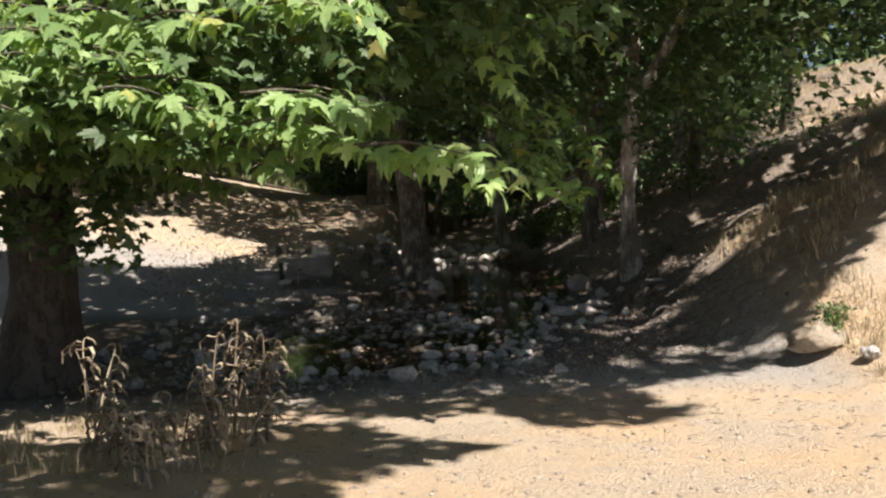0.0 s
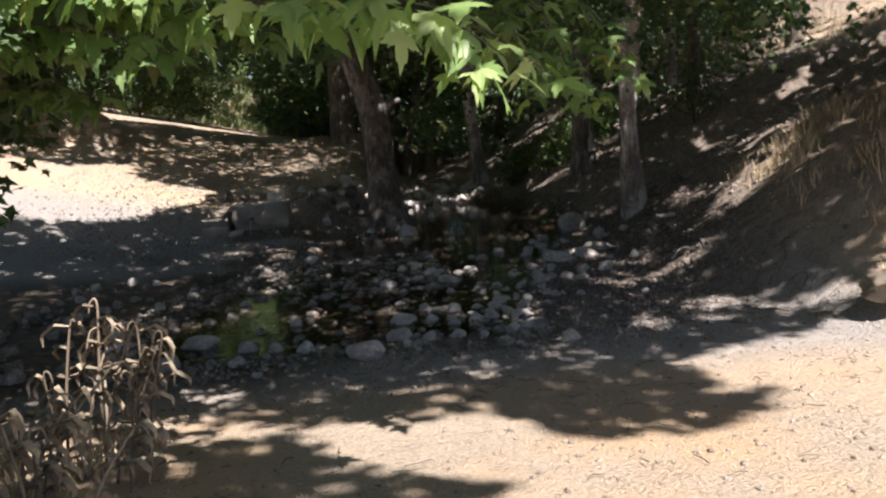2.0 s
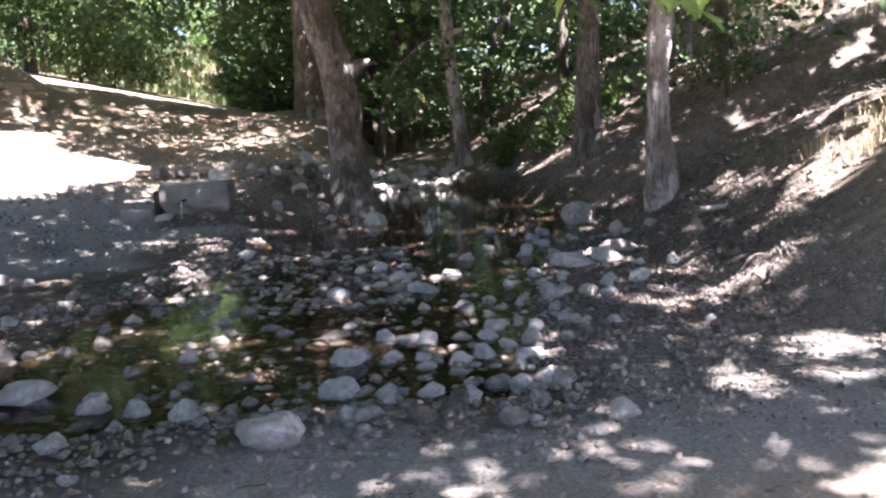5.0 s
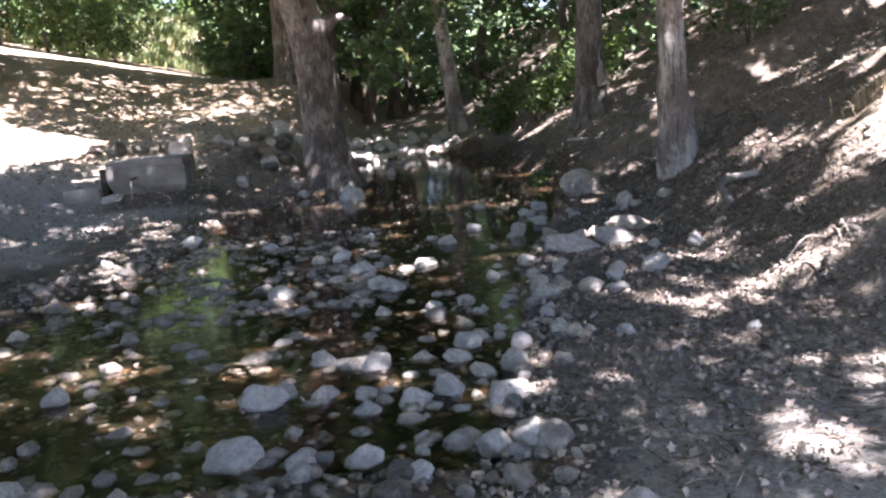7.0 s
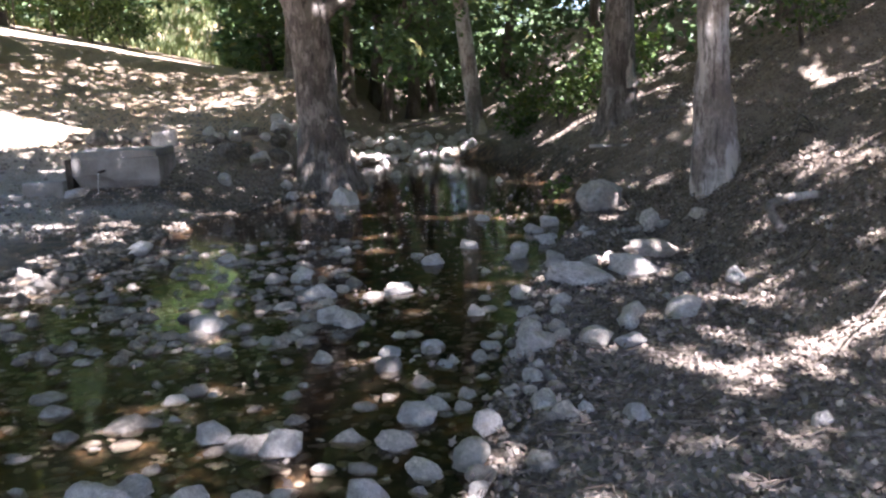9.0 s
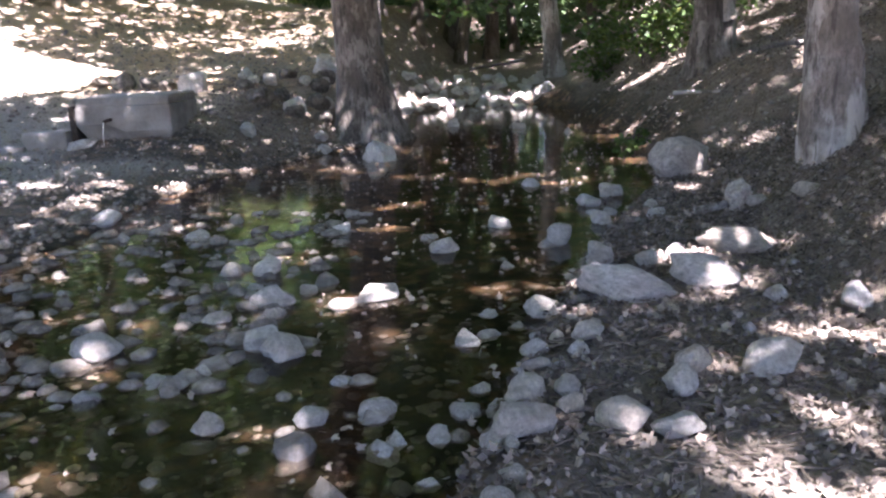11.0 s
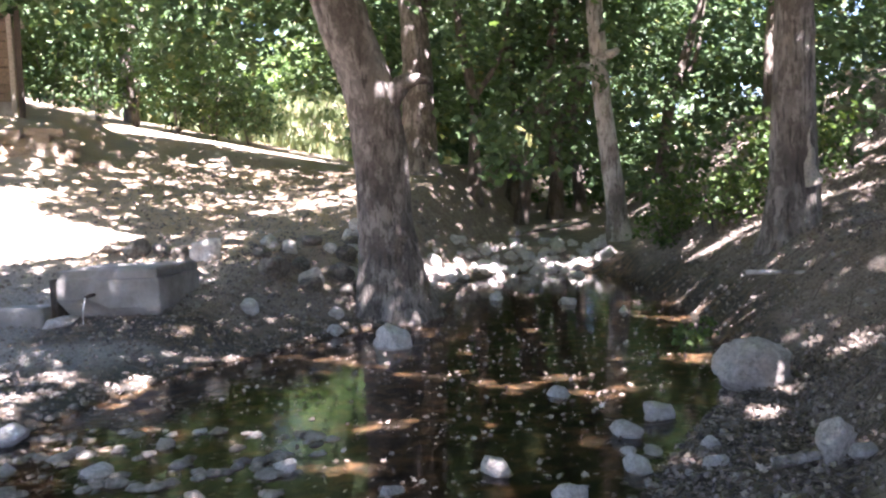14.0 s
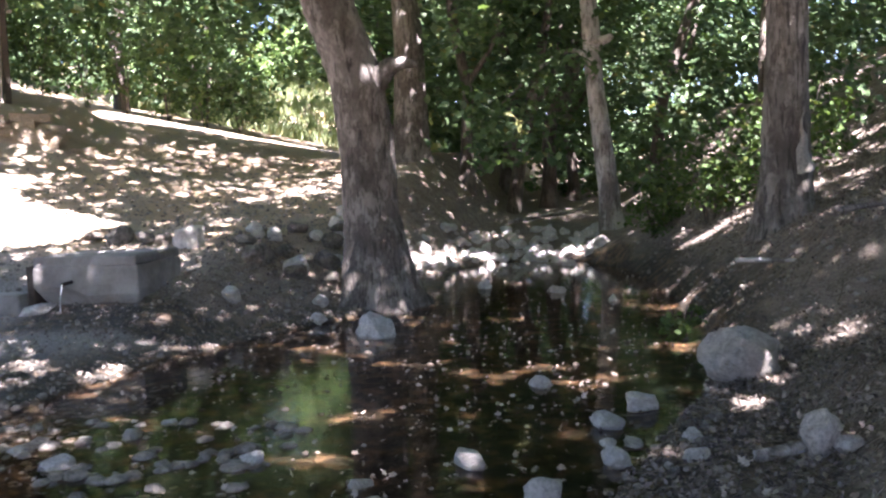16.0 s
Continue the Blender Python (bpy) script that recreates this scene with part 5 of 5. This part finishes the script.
withered_weed(-2.05, 5.95, 5, 0.6, "low withered weed with curled brown leaves")
withered_weed(-2.7, 6.7, 5, 0.6, "low withered weed with curled brown leaves")


# ---- the concrete spring box ----
def block(size, bevel, at=(0, 0, 0), jitter=0.006):
    bm = bmesh.new()
    bmesh.ops.create_cube(bm, size=1.0)
    for v in bm.verts:
        v.co = Vector((v.co.x * size[0] + at[0], v.co.y * size[1] + at[1], v.co.z * size[2] + at[2]))
    bmesh.ops.bevel(bm, geom=bm.edges[:], offset=bevel, segments=2, affect="EDGES", profile=0.6)
    for v in bm.verts:
        v.co += Vector(rng.normal(0, jitter, 3))
    return bm


def worn_body(w, d, z0, z1, seed):
    """A cast block, its foot eaten away by water and its faces gently uneven."""
    bm = bmesh.new()
    bmesh.ops.create_cube(bm, size=1.0)
    for v in bm.verts:
        v.co = Vector((v.co.x * w, (v.co.y + 0.5) * d, z0 + (v.co.z + 0.5) * (z1 - z0)))
    bmesh.ops.bevel(bm, geom=[e for e in bm.edges], offset=0.03, segments=2, affect="EDGES", profile=0.6)
    bmesh.ops.subdivide_edges(bm, edges=[e for e in bm.edges if e.calc_length() > 0.3], cuts=9, use_grid_fill=True)
    off = Vector((seed, 3.1, 7.7))
    for v in bm.verts:
        c = v.co
        low = max(0.0, min(1.0, (0.22 + 0.2 * noise.noise(Vector((c.x * 2.1, c.y * 2.1, seed))) - (c.z - z0)) / 0.22))
        inward = Vector((-0.10 if c.x > w * 0.4 else 0.10 if c.x < -w * 0.4 else 0.0, 0.16 if c.y < d * 0.3 else 0.0, 0.0))
        v.co = c + inward * low + Vector((0.012, 0.014, 0.008)) * noise.noise(c * 5 + off)
    return bm


def spring_box():
    t = new("spring_box")
    t.location = (-3.51, 22.05, -0.46)
    t.rotation_euler = (0, 0, radians(4))
    tagged(t, "grey concrete spring box with an iron spout, standing on the earth", "spring box")
    part("body", worn_body(1.24, 1.15, -0.16, 0.40, 2.3), M_CONCRETE, t, "stained concrete body, its foot worn hollow")
    part("cap_slab", block((1.22, 1.13, 0.11), 0.025, (0, 0.565, 0.452), 0.004), M_CONCRETE, t, "pale dusty concrete cap slab")
    # footing in the dark post colour, set back under the worn foot
    part("footing", block((1.0, 0.9, 0.5), 0.03, (0, 0.62, -0.2), 0.004), M_POST, t, "dark footing set back under the body")
    part("side_wall", block((0.58, 0.34, 0.5), 0.03, (-1.0, 0.02, -0.14), 0.004), M_CONCRETE, t, "low concrete side wall")
    part("kerb", block((0.42, 0.26, 0.4), 0.03, (-1.45, -0.1, -0.26), 0.004), M_CONCRETE, t, "low broken concrete kerb")
    part("hatch_post", block((0.10, 0.30, 0.56), 0.02, (-0.675, 0.18, 0.12)), M_POST, t, "dark rotted post")
    tube("spout", [(-0.14, 0.08, 0.225), (-0.17, -0.04, 0.22), (-0.21, -0.11, 0.205)], [0.021, 0.021, 0.02], M_IRON, t, "rusty iron spout", sides=12, lumps=0.0)
    tube("water_jet", [(-0.21, -0.11, 0.20), (-0.22, -0.15, 0.04), (-0.22, -0.16, -0.2)], [0.006, 0.005, 0.004], M_JET, t, "thin falling jet of water", sides=8, lumps=0.05)


spring_box()


def bark_scar():
    """A pale torn strip of bark on the dark tree's foot."""
    bm = bmesh.new()
    rows = []
    for i in range(9):
        z = 0.55 + i * 0.085
        w = (0.11, 0.13, 0.10, 0.085, 0.06, 0.05, 0.035, 0.03, 0.012)[i]
        rows.append([bm.verts.new((0.16 + e * w + 0.02 * math.sin(i * 1.7), -0.335 + 0.02 * abs(e) + 0.012 * i + (0.10 if abs(e) > 0.9 else 0), z + 0.02 * math.sin(3 * e + i))) for e in (-1, -0.4, 0.2, 1)])
    for r0, r1 in zip(rows, rows[1:]):
        for j in range(3):
            bm.faces.new((r0[j], r0[j + 1], r1[j + 1], r1[j]))
    part("bark_scar", bm, M_PALE_POST, TREES["d"], "pale torn strip of bark", smooth=True)


bark_scar()


# ---- shed and dry stone wall at the clearing's edge ----
def shed():
    t = thing("plank_shed", -13.3, 29.75, "brown weathered plank shed above the clearing", "shed")
    z0 = 2.95 - t.location.z
    for i in range(10):
        part("plank", block((4.6, 0.045, 0.182), 0.008, (0, rng.normal(0, 0.012), z0 + 0.42 + i * 0.2 + rng.normal(0, 0.004)), 0.004), M_BOARD, t)
    # Dark sheet behind the planks, its colour standing in for shade in the gaps.
    part("backing", block((4.5, 0.03, 2.1), 0.005, (0, 0.06, z0 + 1.32), 0.002), M_POST, t, "dark sheet for the shade behind the planks")
    part("plinth", block((4.7, 0.16, 0.62), 0.02, (0, 0.02, z0 + 0.02)), M_CONCRETE, t, "rough stone plinth")
    part("corner_post", block((0.10, 0.10, 2.5), 0.01, (2.36, -0.02, z0 + 1.1)), M_PALE_POST, t, "pale corner post")
    part("outer_post", block((0.12, 0.12, 2.9), 0.01, (2.52, -0.05, z0 + 1.2)), M_POST, t, "dark outer post")
    part("seam_post", block((0.07, 0.06, 2.2), 0.01, (0.75, -0.05, z0 + 1.2)), M_POST, t, "dark vertical batten")
    part("side", block((0.06, 2.0, 2.2), 0.01, (2.3, 1.1, z0 + 1.2)), M_BOARD, t)
    t.rotation_euler = (0, 0, radians(32))
    part("roof", block((5.0, 2.4, 0.08), 0.015, (0, 1.1, z0 + 2.48)), M_PALE_POST, t, "leaf-strewn pale roof edge")


shed()


def stone_wall():
    t = thing("dry_stone_wall", -10.6, 30.0, "low tumbledown dry stone wall holding the terrace", "wall")
    for course in range(4):
        u = 0.03 + 0.05 * course + rng.uniform(0, 0.05)
        while u < 1.0:
            w = rng.uniform(0.28, 0.62)
            x, y = -8.6 - 5.0 * u, 30.2 - 3.0 * u
            ob = new("stone", WALL_BLOCKS[int(rng.integers(5))])
            ob.parent = t
            ob.matrix_basis = Matrix.Translation(-Vector(t.location)) @ pose(x + rng.normal(0, 0.03), y + course * 0.07 + rng.normal(0, 0.03), on_ground(x, y - 0.35) + 0.05 + course * 0.17, rng.normal(0, 4), rng.normal(0, 4), 31 + rng.normal(0, 7)) @ Matrix.Diagonal((w, 0.42, 0.175, 1))
            u += w / 5.83 + 0.004


def wall_block(seed):
    """A roughly squared flat stone, one unit on each side."""
    bm = block((1, 1, 1), 0.12, jitter=0.05)
    bmesh.ops.subdivide_edges(bm, edges=bm.edges[:], cuts=1, use_grid_fill=True)
    for v in bm.verts:
        v.co += v.co.normalized() * 0.08 * noise.noise(v.co * 2.5 + Vector((seed * 3.7, 0, 0)))
    me = bpy.data.meshes.new("stone")
    bm.to_mesh(me)
    bm.free()
    me.materials.append(M_SANDSTONE)
    return me


WALL_BLOCKS = [wall_block(i) for i in range(5)]
stone_wall()
stone(-10.6, 29.2, 0.3, "white block lying on the dry stone wall", "", z=2.72, sink=0.1, name="loose_block")


# ---- roots and fallen branches ----
def fallen_branch(x, y, pts, r, label, mat=M_BARK_PALE, name="fallen_branch"):
    t = thing(name, x, y, label, "branch")
    tube("stem", pts, [r, r * 0.85, r * 0.4], mat, t, sides=8, steps=6)
    p = pts[1]
    tube("side_shoot", [p, (p[0] + 0.12, p[1] + 0.15, p[2] + 0.05), (p[0] + 0.18, p[1] + 0.34, p[2] + 0.0)], [r * 0.5, r * 0.4, r * 0.15], mat, t, sides=6, steps=4)


fallen_branch(3.9, 15.9, [(-0.25, -0.2, 0.02), (-0.2, 0.1, 0.16), (0.25, 0.25, 0.2), (0.5, 0.3, 0.05)], 0.04, "bent pale dead branch lying on the bank")
fallen_branch(3.3, 18.0, [(-0.35, 0, 0.03), (0.0, 0.1, 0.07), (0.4, 0.1, 0.03)], 0.035, "grey dead branch at the foot of a tree")
fallen_branch(2.35, 19.2, [(-0.3, 0.1, 0.03), (0.0, -0.05, 0.05), (0.3, 0.12, 0.06)], 0.014, "thin twig lying at the water's edge")
fallen_branch(4.6, 21.6, [(-0.5, -0.4, 0.05), (0.0, 0.1, 0.08), (0.5, 0.5, 0.1)], 0.03, "dead stick lying on the leafy slope")
fallen_branch(3.9, 22.3, [(-0.4, 0.3, 0.04), (0.0, 0.0, 0.06), (0.4, -0.3, 0.06)], 0.025, "dead stick lying on the leafy slope")
fallen_branch(0.7, 33.5, [(-0.8, 0, 0.1), (0.0, 0.1, 0.2), (0.9, 0.0, 0.35)], 0.05, "dead branch fallen across the gully")
for _x, _y in ((3.72, 13.95), (3.5, 13.75), (4.7, 17.6)):
    _t = thing("exposed_roots", _x, _y, "tangle of pale roots sticking out of the bank", "roots", "roots in the bank")
    for _i in range(7):
        _a = rng.uniform(-2.6, -0.4)
        _l = rng.uniform(0.2, 0.45)
        tube("root", [(0.1, 0.1, 0.0), (_l * 0.5 * math.cos(_a) - 0.05, _l * 0.4 * math.sin(_a), rng.uniform(0.05, 0.2)), (_l * math.cos(_a) - 0.1, _l * math.sin(_a), rng.uniform(-0.1, 0.12))], [0.011, 0.008, 0.003], M_BARK, _t, sides=6, steps=5, seed=_i)
